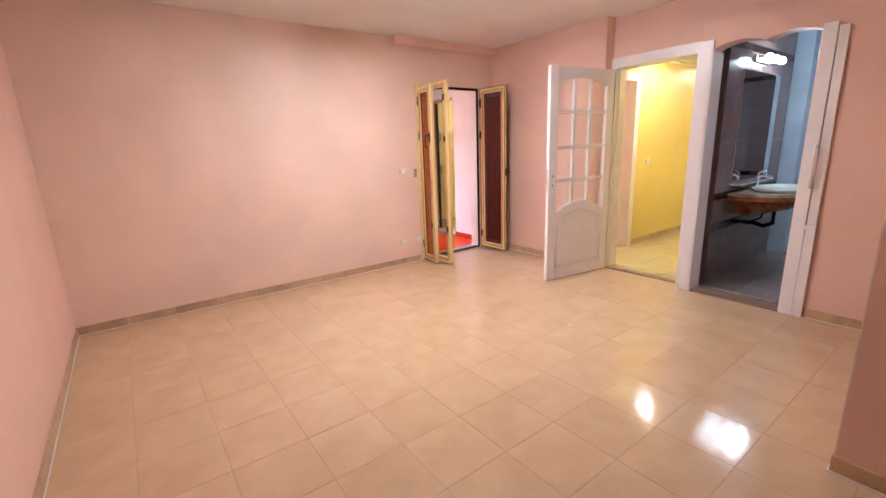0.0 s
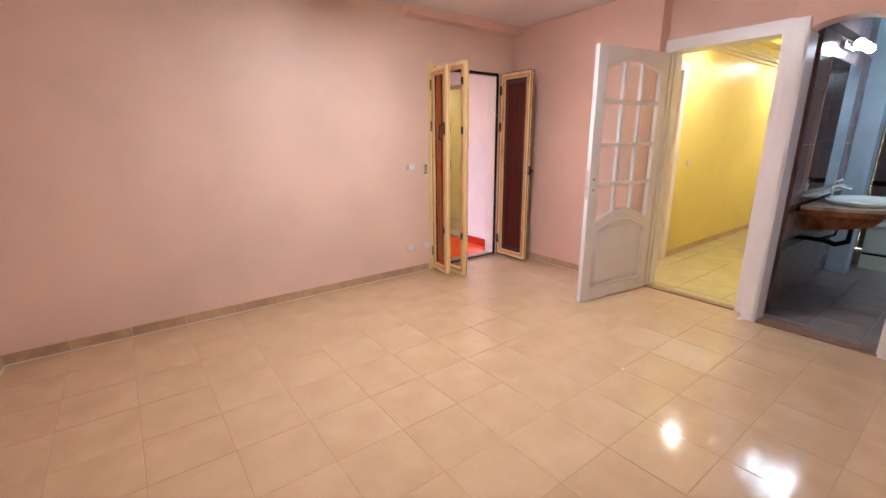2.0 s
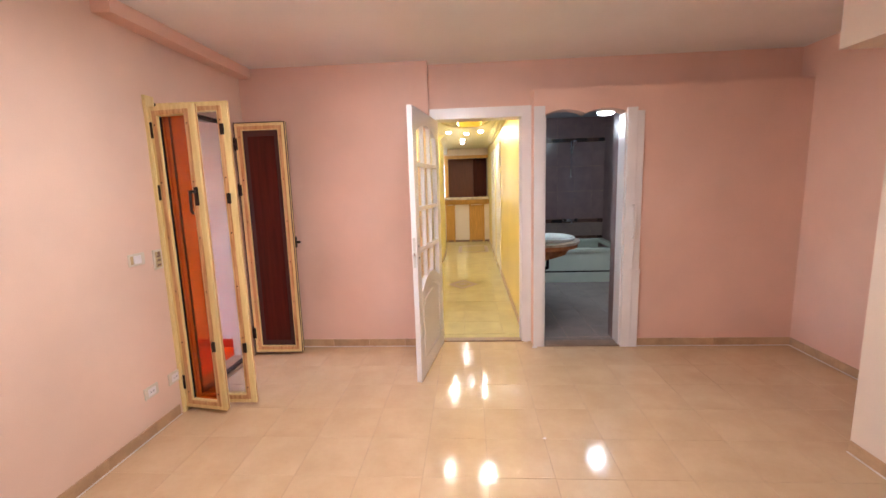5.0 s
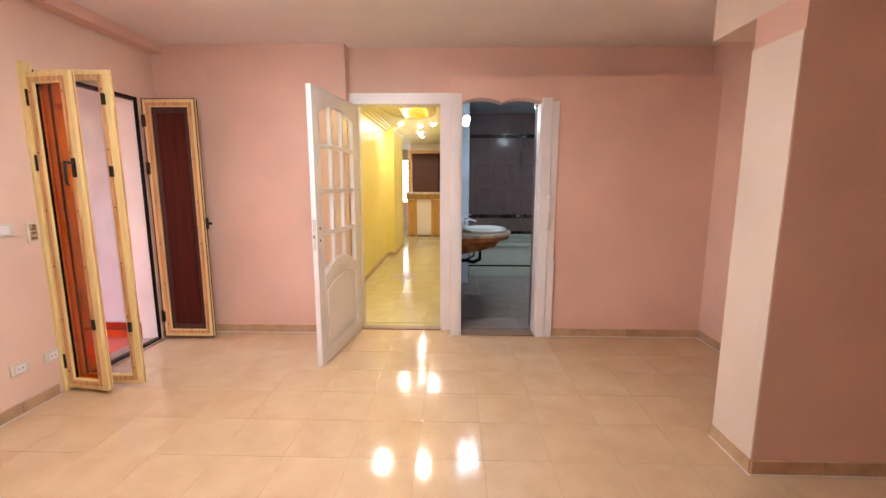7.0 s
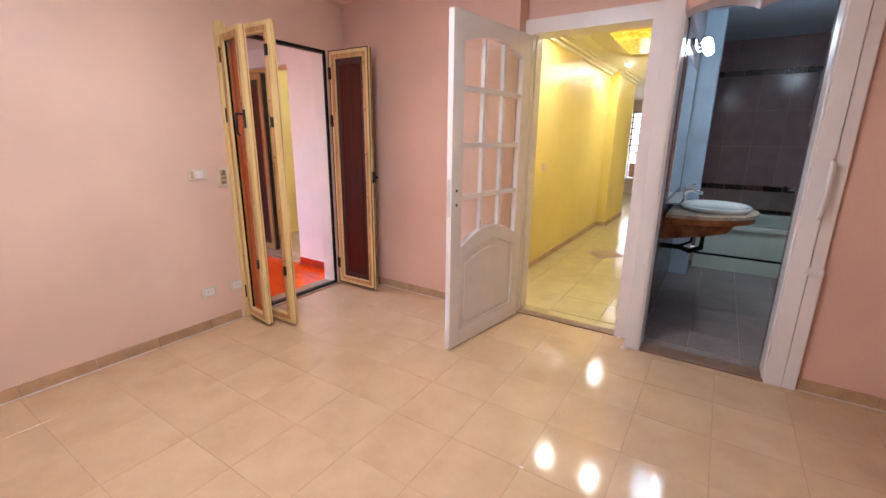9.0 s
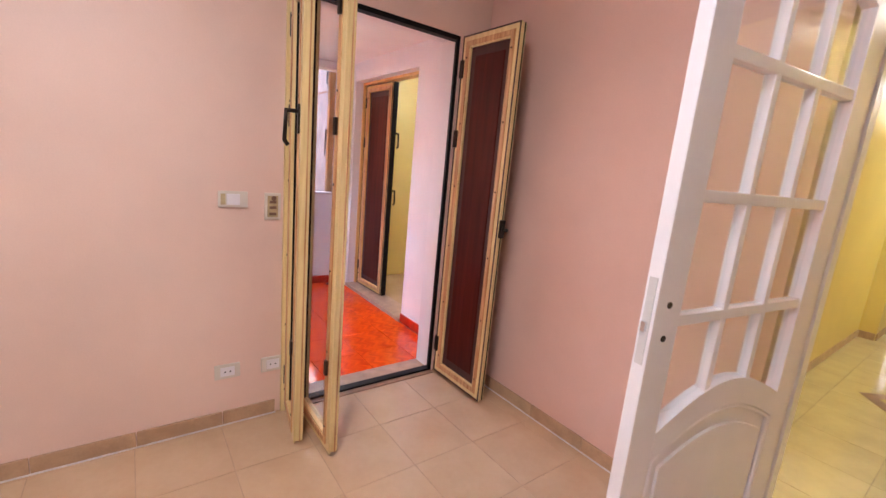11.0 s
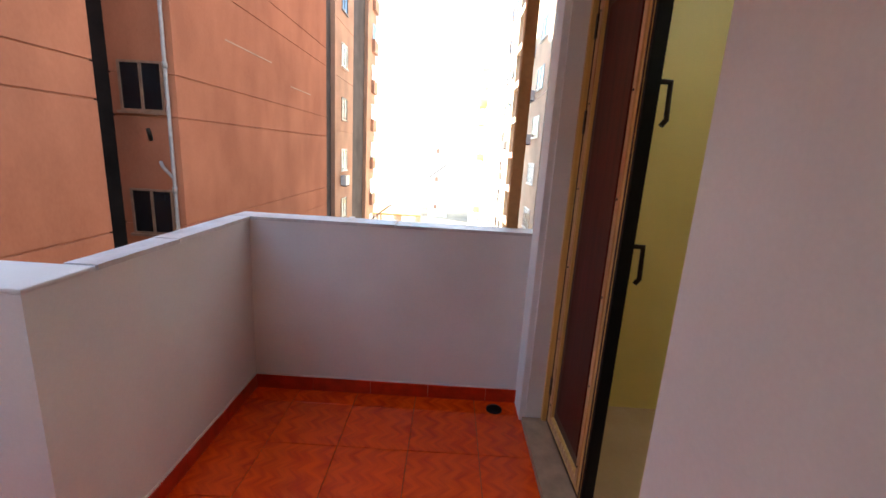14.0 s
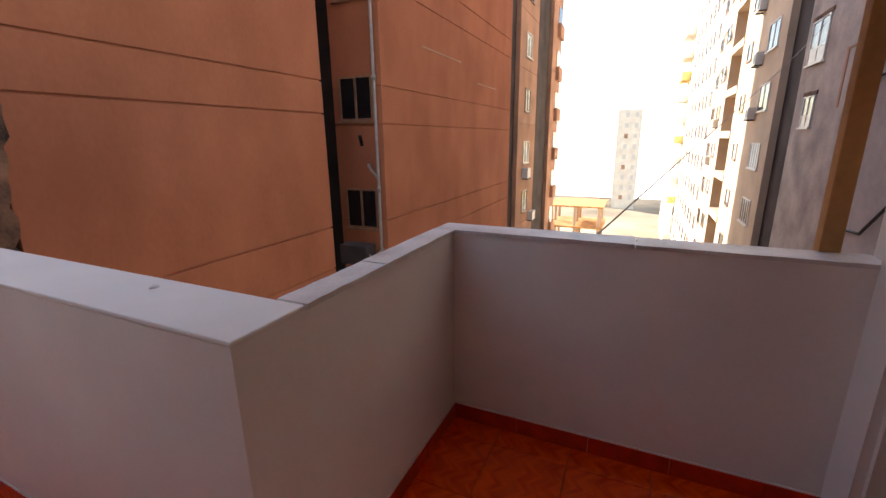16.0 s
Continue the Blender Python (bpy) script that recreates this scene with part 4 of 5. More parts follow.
part("bar", boxes(((0.0, -0.26, -0.03), (0.03, 0.26, 0.03)), bevel=0.006), CHROME, s)
for y in (-0.18, 0.0, 0.18):
    part("arm", tubes(((0.03, y, 0), (0.07, y, 0.0), 0.01)), CHROME, s)
    b = bmesh.new()
    bmesh.ops.create_uvsphere(b, u_segments=16, v_segments=10, radius=0.036, matrix=Matrix.Translation((0.10, y, 0.0)))
    for f in b.faces:
        f.smooth = True
    part("bulb", b, BULB, s, "glowing globe bulb")

s = thing("bathtub", "pale green built-in bathtub under a tiled wall", "bathtub", (2.92, 7.83, 0))
part("panel", boxes(((0.0, 0.0, 0.18), (1.49, 0.05, 0.47)), bevel=0.006), TUB, s)
# Black strip puts the shade of the gap into the colour.
part("groove", boxes(((0.0, 0.012, 0.155), (1.49, 0.05, 0.18))), BLACK, s, "black strip standing in for the gap's shade")
part("plinth", boxes(((0.0, 0.004, 0.0), (1.49, 0.05, 0.155)), bevel=0.004), TUB, s)
rim = boxes(((-0.02, -0.03, 0.47), (1.495, 0.10, 0.53)), ((-0.02, 1.04, 0.47), (1.495, 1.14, 0.53)), ((-0.02, 0.10, 0.47), (0.10, 1.04, 0.53)), ((1.38, 0.10, 0.47), (1.495, 1.04, 0.53)), bevel=0.015)
part("rim", rim, TUB, s)
part("basin", boxes(((0.10, 0.06, 0.10), (1.38, 1.04, 0.14)), bevel=0.01), TUB, s)
part("inner_wall", boxes(((0.08, 1.06, 0.12), (1.40, 1.10, 0.48))), TUB, s)
s = thing("ceiling_lamp", "lit round white lamp under the bathroom ceiling", "lamp", (3.79, 6.93, BH))
part("stem", tubes(((0, 0, 0), (0, 0, -0.20), 0.015)), ALU, s)
part("rim", lathe([(0.02, -0.19), (0.11, -0.215), (0.115, -0.24), (0.10, -0.25)], 24), ALU, s)
part("diffuser", lathe([(0.10, -0.24), (0.098, -0.262), (0.06, -0.275), (0.001, -0.278)], 24), BULB, s, "glowing white diffuser")
s = thing("shower_set", "chrome shower rail with a hand shower", "shower", (3.84, BY1, 0))
part("rail", tubes(((0, -0.05, 1.60), (0, -0.05, 2.22), 0.011)), CHROME, s)
for z in (1.62, 2.2):
    part("bracket", tubes(((0, 0, z), (0, -0.06, z), 0.014)), CHROME, s)
hs = part("hand_shower", tubes(((0.0, -0.08, 1.98), (0.03, -0.14, 2.2), 0.012)), CHROME, s)
part("rose", tubes(((0.03, -0.13, 2.2), (0.035, -0.17, 2.17), 0.04)), CHROME, hs)
s = thing("bath_mixer", "dark chrome bath mixer tap on the tiled wall", "tap", (3.84, BY1, 0.86))
part("body", tubes(((-0.1, -0.06, 0), (0.1, -0.06, 0), 0.025)), CHROME, s)
part("spout", path_tube([(0, -0.06, 0), (0, -0.16, -0.02), (0, -0.18, -0.06)], 0.016), CHROME, s)
for x in (-0.12, 0.09):
    part("knob", tubes(((x, -0.06, 0), (x + 0.03, -0.06, 0), 0.034)), IRON, s)
    part("flange", tubes(((x, 0, 0), (x, -0.05, 0), 0.02)), CHROME, s)
s = thing("frosted_window", "tall pale blue frosted bathroom window with a white frame", "window", (BX1, 6.95, 0))
FROST = glowing("frosted_daylight_pane", (0.42, 0.66, 1.0), 0.04)
part("pane", boxes(((-0.012, -0.22, 0.95), (-0.006, 0.22, 2.2))), FROST, s, "frosted blue-lit pane")
part("frame", boxes(((-0.03, -0.27, 0.9), (0, -0.22, 2.25)), ((-0.03, 0.22, 0.9), (0, 0.27, 2.25)), ((-0.03, -0.22, 0.9), (0, 0.22, 0.95)), ((-0.03, -0.22, 2.2), (0, 0.22, 2.25)), bevel=0.004), ALU, s)
part("handle", path_tube([(-0.03, -0.245, 1.3), (-0.06, -0.245, 1.3), (-0.06, -0.245, 1.45)], 0.008), ALU, s)

s = thing("floor_drain", "small dark drain at the balcony skirting", "drain", (-2.24, 5.21, BZ + 0.001))
part("grate", lathe([(0.045, 0.0), (0.045, 0.006), (0.03, 0.008)], 20), BLACK, s)

# ---- outside ----
GZ = -20.0
structure("ground", boxes(((-4000, -4000, GZ - 1), (4000, 4000, GZ))), DUST, "dusty street ground")


def window_unit(parent, face, u, z, w, h, frame_mat=ALU, bars=1, surround=None, pane=None):
    """A window with a frame ring, dark pane, mullions and sill. face: (axis, plane, outward sign)."""
    ax, pl, sg = face
    at = lambda p, d, q: (p, pl + sg * d, q) if ax == "y" else (pl + sg * d, p, q)
    def bx(u0, u1, d0, d1, z0, z1):
        a, b = at(u0, d0, z0), at(u1, d1, z1)
        return tuple(map(min, a, b)), tuple(map(max, a, b))
    f = 0.05
    bm = bmesh.new()
    loops = [[bm.verts.new(at(p, d, q)) for p, q in ((u + o, z + o), (u + w - o, z + o), (u + w - o, z + h - o), (u + o, z + h - o))] for o, d in ((0, 0), (0, 0.05), (f, 0.05), (f, 0))]
    for p, q in zip(loops, loops[1:] + loops[:1]):
        for i in range(4):
            bm.faces.new((p[i], p[(i + 1) % 4], q[(i + 1) % 4], q[i]))
    bmesh.ops.recalc_face_normals(bm, faces=bm.faces)
    win = part("window", bm, frame_mat, parent)
    for k in range(bars):
        c = u + w * (k + 1) / (bars + 1)
        part("mullion", boxes(bx(c - 0.03, c + 0.03, 0.0, 0.045, z + f, z + h - f)), frame_mat, win)
    part("pane", boxes(bx(u + f, u + w - f, 0.0, 0.02, z + f, z + h - f)), pane or PANE, win, "dark glass pane")
    part("sill", boxes(bx(u - 0.06, u + w + 0.06, 0.0, 0.10, z - 0.06, z)), surround or frame_mat, win)
    return win


def banded_block(name, label, x0, x1, yf, depth, zlo, zhi, mat, cuts):
    """A rendered building whose face is split into bands by recessed grooves."""
    b = thing(name, label, "building", (0, 0, 0))
    part("wall", boxes(((x0 + 0.04, yf - depth, zlo), (x1 - 0.04, yf - 0.03, zhi))), mat, b)
    for lo, hi in zip([zlo] + cuts, cuts + [zhi]):
        part("band", boxes(((x0, yf - depth - 0.02, lo + 0.016), (x1, yf, hi - 0.016)), bevel=0.014), mat, b)
    return b


# brown blocks across the alley
YA = -1.8
old = thing("apartment_building", "dark rough-rendered older block set back from the alley", "building")
part("wall", boxes(((-2.9, -10, GZ), (9, -2.5, 5.0))), DARK_BROWN, old)
ragged = [(-2.775 - 0.085 * z + random.uniform(-0.05, 0.05), z) for z in [-6 + 0.11 * i for i in range(120)]]
part("broken_edge", prism(ragged + [(-2.3, 7.0), (-2.3, -6.0)], "y", -2.6, -1.775), DARK_BROWN, old, "rough broken plaster edge")
a = banded_block("apartment_building", "windowless brown rendered apartment block across the alley", -8.3, -2.82, YA, 7.0, GZ, 12, BROWN_WALL, [-14.2, -13.4, -11.1, -10.3, -7.8, -7.0, -4.6, -3.8, -1.57, -0.57, 1.96, 2.64, 5.1, 5.8, 8.3, 9.0])
b = banded_block("apartment_building", "brown rendered block with small side windows", -23.0, -10.6, YA + 0.06, 1.56, GZ, 16, BROWN_WALL, [-14.2, -13.4, -11.1, -10.3, -7.8, -7.0, -4.4, -3.5, -1.7, -0.82, 1.8, 2.77, 5.27, 6.1, 8.6, 9.4, 12.0, 12.8])
for x0, x1, z in ((-16.2, -13.0, 4.1), (-20.5, -18.0, 3.55)):
    part("groove", boxes(((x0, YA + 0.059, z), (x1, YA + 0.07, z + 0.05))), BROWN_LIGHT, b)
for k in range(-5, 3):
    window_unit(b, ("x", -10.6, 1), -3.08, 1.91 + 3.0 * k, 1.06, 1.14, WINDOW_BROWN, 1)
pipe = thing("drain_pipe", "grey drain pipe with joints on the brown block", "pipe", (-10.5, -1.9, 0))
part("pipe", tubes(((0, 0, GZ), (0, 0, 11.5), 0.042)), PIPE, pipe)
for k in range(-4, 4):
    part("joint", tubes(((0, 0, k * 2.9), (0, 0, k * 2.9 + 0.14), 0.058)), PIPE, pipe)
part("branch", path_tube([(0, 0, 0.35), (0.05, -0.22, 0.62), (0.0, -0.3, 0.75)], 0.04), PIPE, pipe)
part("stub", path_tube([(-0.1, -0.55, 1.25), (0.05, -0.5, 1.5)], 0.05), IRON, pipe)
c = thing("condenser_unit", "dark air conditioner condenser under the window", "air conditioner", (-10.15, -2.55, -1.65))
part("body", boxes(((-0.35, -0.45, -0.4), (0.15, 0.45, 0.15)), bevel=0.02), DARK_WALL, c)
part("bracket", boxes(((-0.44, -0.4, -0.46), (0.15, -0.35, -0.4))), IRON, c)
part("bracket", boxes(((-0.44, 0.35, -0.46), (0.15, 0.4, -0.4))), IRON, c)
part("hose", path_tube([(0.0, 0.45, -0.1), (0.05, 0.55, -0.2), (-0.2, 0.62, -0.1), (-0.44, 0.66, 0.0)], 0.03), PIPE, c)
s = thing("light_shaft", "recessed shaft wall between the blocks, shade painted black", "wall")
part("wall", boxes(((-10.6, YA - 5.0, GZ), (-8.3, YA - 4.5, 9))), SHAFT_SHADE, s)
part("side_wall", boxes(((-23.0, YA - 7.0, GZ), (-12.0, YA - 1.53, 10.9))), SHAFT_SHADE, s)

c1 = banded_block("apartment_building", "brown block with windows further down the street", -29.3, -24.9, YA, 7.0, GZ, 15, BROWN_LIGHT, [-12.8, -9.8, -6.8, -3.8, -0.8, 2.2, 5.2, 8.2, 11.2])
for k in range(-5, 5):
    window_unit(c1, ("y", YA, 1), -27.6, -0.1 + 3.0 * k, 1.3, 1.3, ALU_BROWN if k % 2 else ALU, 1)
s = thing("light_shaft", "shaft wall between street blocks, shade painted dark", "wall")
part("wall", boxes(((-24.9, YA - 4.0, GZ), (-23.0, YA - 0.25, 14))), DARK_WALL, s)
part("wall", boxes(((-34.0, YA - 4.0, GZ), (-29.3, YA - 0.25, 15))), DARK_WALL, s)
e1 = banded_block("apartment_building", "ochre balconied block at the end of the row", -37.5, -34.0, YA, 7.0, GZ, 16, BROWN_LIGHT, [-11.8, -5.8, 0.2, 6.2, 12.2])
for k in range(-5, 5):
    z = 3.0 * k - 0.2
    bal = part("balcony", boxes(((-37.2, YA, z - 0.15), (-35.6, YA + 0.25, z)), ((-37.2, YA + 0.2, z), (-35.6, YA + 0.25, z + 0.8)), ((-35.65, YA, z), (-35.6, YA + 0.2, z + 0.8))), BROWN_LIGHT, e1)
    part("opening", boxes(((-37.0, YA + 0.01, z + 0.05), (-35.8, YA + 0.03, z + 2.0))), PANE, bal)
for x, z in ((-26.6, -1.0), (-28.4, -3.9)):
    c = thing("condenser_unit", "white air conditioner condenser on the brown block", "air conditioner", (x, YA, z))
    part("body", boxes(((-0.4, 0.0, 0.0), (0.4, 0.35, 0.6)), bevel=0.02), ALU, c)
    part("bracket", boxes(((-0.35, 0.0, -0.06), (-0.3, 0.35, 0.0))), IRON, c)
    part("bracket", boxes(((0.3, 0.0, -0.06), (0.35, 0.35, 0.0))), IRON, c)


def condenser(at, sx=1):
    c = thing("condenser_unit", "white air conditioner condenser on a facade", "air conditioner", at, group="facade condensers")
    part("body", boxes(((-0.45, -0.35, 0), (0.45, 0, 0.62)), bevel=0.02), ALU, c)
    part("fan_grille", tubes(((0.12, -0.36, 0.31), (0.12, -0.345, 0.31), 0.24), n=20), IRON, c)
    part("bracket", boxes(((-0.4, -0.35, -0.06), (-0.35, 0.0, 0.0))), IRON, c)
    part("bracket", boxes(((0.35, -0.35, -0.06), (0.4, 0.0, 0.0))), IRON, c)
    return c


# cream apartment row on the other side
YF = 10.0
f1 = thing("apartment_building", "sunlit cream apartment block with recessed balconies", "building")
for lo, hi in (((-46.0, YF, GZ), (-39.3, YF + 6, 22)), ((-35.0, YF, GZ), (-25.2, YF + 6, 22)), ((-39.3, YF + 1.52, GZ), (-35.0, YF + 6, 22))):
    part("wall", boxes((lo, hi)), CREAM_WALL, f1)
part("shaft", boxes(((-25.2, YF + 0.3, GZ), (-22.6, YF + 6, 22))), DARK_WALL, f1, "shaft wall, shade painted dark")
for k in range(-6, 6):
    z = k * 2.85 + 1.66
    rec = part("balcony_recess", boxes(((-39.3, YF + 1.5, z), (-35.0, YF + 1.52, z + 2.4))), BALC_SHADE, f1, "balcony recess with shade in its olive colour")
    part("slab", boxes(((-39.3, YF + 0.01, z - 0.45), (-35.0, YF + 1.5, z))), CREAM_WALL, rec)
    part("railing", boxes(((-39.4, YF - 0.06, z - 0.45), (-34.9, YF + 0.01, z + 0.02))), CREAM_WALL, rec)
    window_unit(f1, ("y", YF, -1), -33.2, z + 1.1, 1.2, 1.0, ALU_BROWN, 0)
    window_unit(f1, ("y", YF, -1), -28.4, z + 0.9, 1.9, 1.3, ALU, 3 if k < 0 else 1)
    window_unit(f1, ("y", YF, -1), -42.2, z + 0.9, 1.5, 1.1, ALU_BROWN, 0)
    window_unit(f1, ("y", YF, -1), -45.0, z + 0.7, 1.4, 1.3, ALU_BROWN, 1)
for x, z in ((-29.4, 4.95), (-29.2, 2.2), (-30.5, 7.8), (-41.5, 2.0), (-43.0, -0.9)):
    condenser((x, YF, z))
for z in (8.6, 6.0):
    d = thing("satellite_dish", "white satellite dish on the cream facade", "dish", (-40.5, YF - 0.3, z), group="facade dishes")
    part("dish", lathe([(0.02, 0.0), (0.25, 0.05), (0.42, 0.15), (0.43, 0.16), (0.25, 0.07)], 20), ALU, d).rotation_euler = (radians(70), 0, 0)
    part("arm", tubes(((0, 0.3, -0.2), (0, 0.0, 0.0), 0.03)), IRON, d)
f2 = thing("apartment_building", "pale sunlit apartment block with yellow balconies", "building")
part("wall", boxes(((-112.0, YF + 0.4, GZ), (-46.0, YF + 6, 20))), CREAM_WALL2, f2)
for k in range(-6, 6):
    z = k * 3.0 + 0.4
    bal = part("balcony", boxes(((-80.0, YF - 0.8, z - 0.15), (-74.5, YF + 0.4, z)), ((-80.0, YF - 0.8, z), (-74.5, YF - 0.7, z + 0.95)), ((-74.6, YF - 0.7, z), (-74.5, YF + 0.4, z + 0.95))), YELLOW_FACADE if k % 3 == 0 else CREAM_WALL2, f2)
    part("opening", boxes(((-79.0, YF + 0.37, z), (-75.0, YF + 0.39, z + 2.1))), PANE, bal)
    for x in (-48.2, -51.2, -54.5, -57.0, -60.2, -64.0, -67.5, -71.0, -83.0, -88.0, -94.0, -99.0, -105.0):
        window_unit(f2, ("y", YF + 0.4, -1), x, z + 0.7, 1.5, 1.4, ALU_BROWN, 1, None, PALED_PANE)
f4 = thing("apartment_building", "pale block closing the street, haze in its colours", "building")
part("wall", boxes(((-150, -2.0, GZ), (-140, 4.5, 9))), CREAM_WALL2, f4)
# Frames and panes take pale facade colours, so haze is painted in.
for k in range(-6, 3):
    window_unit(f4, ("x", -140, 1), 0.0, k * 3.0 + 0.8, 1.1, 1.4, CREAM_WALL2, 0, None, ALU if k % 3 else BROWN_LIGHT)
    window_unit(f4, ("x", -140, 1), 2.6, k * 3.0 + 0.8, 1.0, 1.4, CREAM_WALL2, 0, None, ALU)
# Added glowing sheet: painted haze that hides the horizon.
structure("backdrop", boxes(((-166, -90, GZ), (-165, 90, 6))), HAZE_SHEET, "glowing white sheet added as haze at the street's end")
s = thing("construction_frame", "low unfinished brick and concrete frame in the street", "building", (-80, -8.0, GZ))
for x in (0, 4, 8):
    for y in (0, 3.7, 7.4):
        part("post", boxes(((x, y, 0), (x + 0.4, y + 0.4, 10.4))), CREAM_WALL, s)
for z in (3.4, 7.0, 10.4):
    part("slab", boxes(((-0.5, -0.5, z), (9, 8.3, z + 0.25))), OCHRE, s)

# grey neighbour, conduit wall and the ochre post beside the balcony
g = thing("apartment_building", "grey cement side of the neighbouring block with small windows", "building")
part("wall", boxes(((-22.6, 10.1, GZ), (-6.3, 16, 20))), GREY_WALL, g)
for z, x, w, h in ((9.7, -22.0, 1.65, 1.5), (6.8, -22.0, 1.65, 1.5), (3.9, -22.0, 1.65, 1.5), (1.65, -21.5, 1.1, 1.1)):
    win = window_unit(g, ("y", 10.1, -1), x, z, w, h, ALU, 1, None, PALED_PANE)
    part("rail", boxes(((x + 0.05, 10.055, z + h * 0.33), (x + w - 0.05, 10.1, z + h * 0.33 + 0.07))), ALU, win)
    part("lower_panel", boxes(((x + 0.05, 10.07, z + 0.05), (x + w - 0.05, 10.095, z + h * 0.33))), ALU, win, "white lower panel")
    part("lintel", boxes(((x - 0.15, 10.05, z + h + 0.02), (x + w + 0.15, 10.1, z + h + 0.16)), bevel=0.02), DARK_BROWN, win, "rough unpainted lintel")
part("ledge", boxes(((-18.4, 10.07, 3.9), (-15.5, 10.1, 3.96))), BROWN_LIGHT, g)
part("chase", boxes(((-18.4, 10.08, 2.2), (-18.25, 10.1, 3.9))), BROWN_LIGHT, g)
n = thing("apartment_building", "grey cement neighbour wall with thin dark conduits", "building")
part("wall", boxes(((-5.05, 6.15, GZ), (-2.6, 10, 12))), GREY_WALL, n)
for k in range(-4, 4):
    z = k * 1.15 + 2.13
    part("conduit", path_tube([(-4.15, 6.13, z + 0.08), (-4.6, 6.13, z - 0.3), (-4.98, 6.13, z - 0.33), (-5.0, 6.13, z - 0.75)], 0.011, 8), CABLE, n)
s = thing("metal_post", "ochre painted steel post with rust stains outside the parapet", "post", (-2.495, 5.25, -0.6))
part("post", boxes(((-0.03, -0.032, 0.0), (0.03, 0.032, 3.3)), bevel=0.004), OCHRE, s)
part("bracket", boxes(((0.03, -0.04, 1.2), (0.036, 0.04, 1.3))), IRON, s)
w = thing("cable", "thin sagging cable across the street", "cable")
pts = []
for i in range(17):
    u = i / 16
    pts.append((-2.46 - 18.2 * u, 4.45 + 6.2 * u, 0.99 + 5.3 * u - 0.25 * math.sin(math.pi * u)))
part("wire", path_tube(pts, 0.004, 6), PIPE, w)

# ---- tiles ----
def tile_mesh(w, d, h, mat, bev=0.0008):
    bm = bmesh.new()
    b = bev
    lo = [bm.verts.new(p) for p in ((0, 0, 0), (w, 0, 0), (w, d, 0), (0, d, 0))]
    mid = [bm.verts.new(p) for p in ((0, 0, h - b), (w, 0, h - b), (w, d, h - b), (0, d, h - b))]
    top = [bm.verts.new(p) for p in ((b, b, h), (w - b, b, h), (w - b, d - b, h), (b, d - b, h))]
    for p, q in ((lo, mid), (mid, top)):
        for i in range(4):
            bm.faces.new((p[i], p[(i + 1) % 4], q[(i + 1) % 4], q[i]))
    bm.faces.new(top)
    return mesh_of(bm, mat)


def lay(parent_name, piece, x0, x1, y0, y1, ox, oy, px, py, top, mat, gap=0.004, inside=None):
    """Lays tiles of pitch px, py from the origin ox, oy over a rectangle, cut at its edges, sharing meshes."""
    holder, cache = bpy.data.objects[parent_name], {}
    i = math.floor((x0 - ox) / px)
    while ox + i * px < x1 - 0.01:
        j = math.floor((y0 - oy) / py)
        while oy + j * py < y1 - 0.01:
            a, b = max(x0, ox + i * px + gap / 2), min(x1, ox + (i + 1) * px - gap / 2)
            c, d = max(y0, oy + j * py + gap / 2), min(y1, oy + (j + 1) * py - gap / 2)
            if b - a > 0.01 and d - c > 0.01 and (inside is None or inside((a + b) / 2, (c + d) / 2)):
                key = (round(b - a, 3), round(d - c, 3))
                if key not in cache:
                    cache[key] = tile_mesh(b - a, d - c, 0.008, mat)
                o = new(piece, cache[key])
                o.parent = holder
                o.location = (a, c, top - 0.008 + random.uniform(-0.0003, 0.0003))
                o.rotation_euler = (random.uniform(-0.0012, 0.0012), random.uniform(-0.0012, 0.0012), 0)
            j += 1
        i += 1


P = 0.3525
lay("floor", "tile", 0, 5.0, Y0, YM - 0.04, 2.495, 4.12, P, P, 0.0, TILE, 0.0022)
lay("floor", "tile", 5.0, 6.8, Y0, 3.35, 2.495, 4.12, P, P, 0.0, TILE)
lay("corridor_floor", "tile", 1.78, 2.56, YM + 0.05, YM + 0.168, 1.99, 5.6, 0.405, 0.405, 0.0, HALL_TILE, 0.003)
lay("corridor_floor", "tile", 1.38, 2.60, YM + 0.17, 13.2, 1.99, 5.6, 0.405, 0.405, 0.0, HALL_TILE, 0.003)
lay("corridor_floor", "tile", 0.0, 1.37, YM + 0.17, 7.6, 1.99, 5.6, 0.405, 0.405, 0.0, TILE, 0.003)
lay("corridor_floor", "tile", -1.5, 1.37, 11.06, 15.2, 1.99, 5.6, 0.81, 0.81, 0.0, HALL_TILE, 0.003)
lay("bathroom_floor", "tile", 2.755, 3.45, YM - 0.035, YM + 0.068, BX0, 5.5, 0.31, 0.31, 0.0, BATH_FLOOR)
lay("bathroom_floor", "tile", BX0, BX1, YM + 0.07, 8.1, BX0, 5.5, 0.31, 0.31, 0.0, BATH_FLOOR)
lay("balcony_floor", "tile", XF, -T - 0.05, YP, YR - 0.02, -1.86, 4.415, 0.338, 0.342, BZ, RED_TILE, 0.003)
lay("balcony_floor", "tile", XP, -T - 0.03, -1.0, YP, -1.86, 4.415, 0.338, 0.342, BZ, RED_TILE, 0.003)


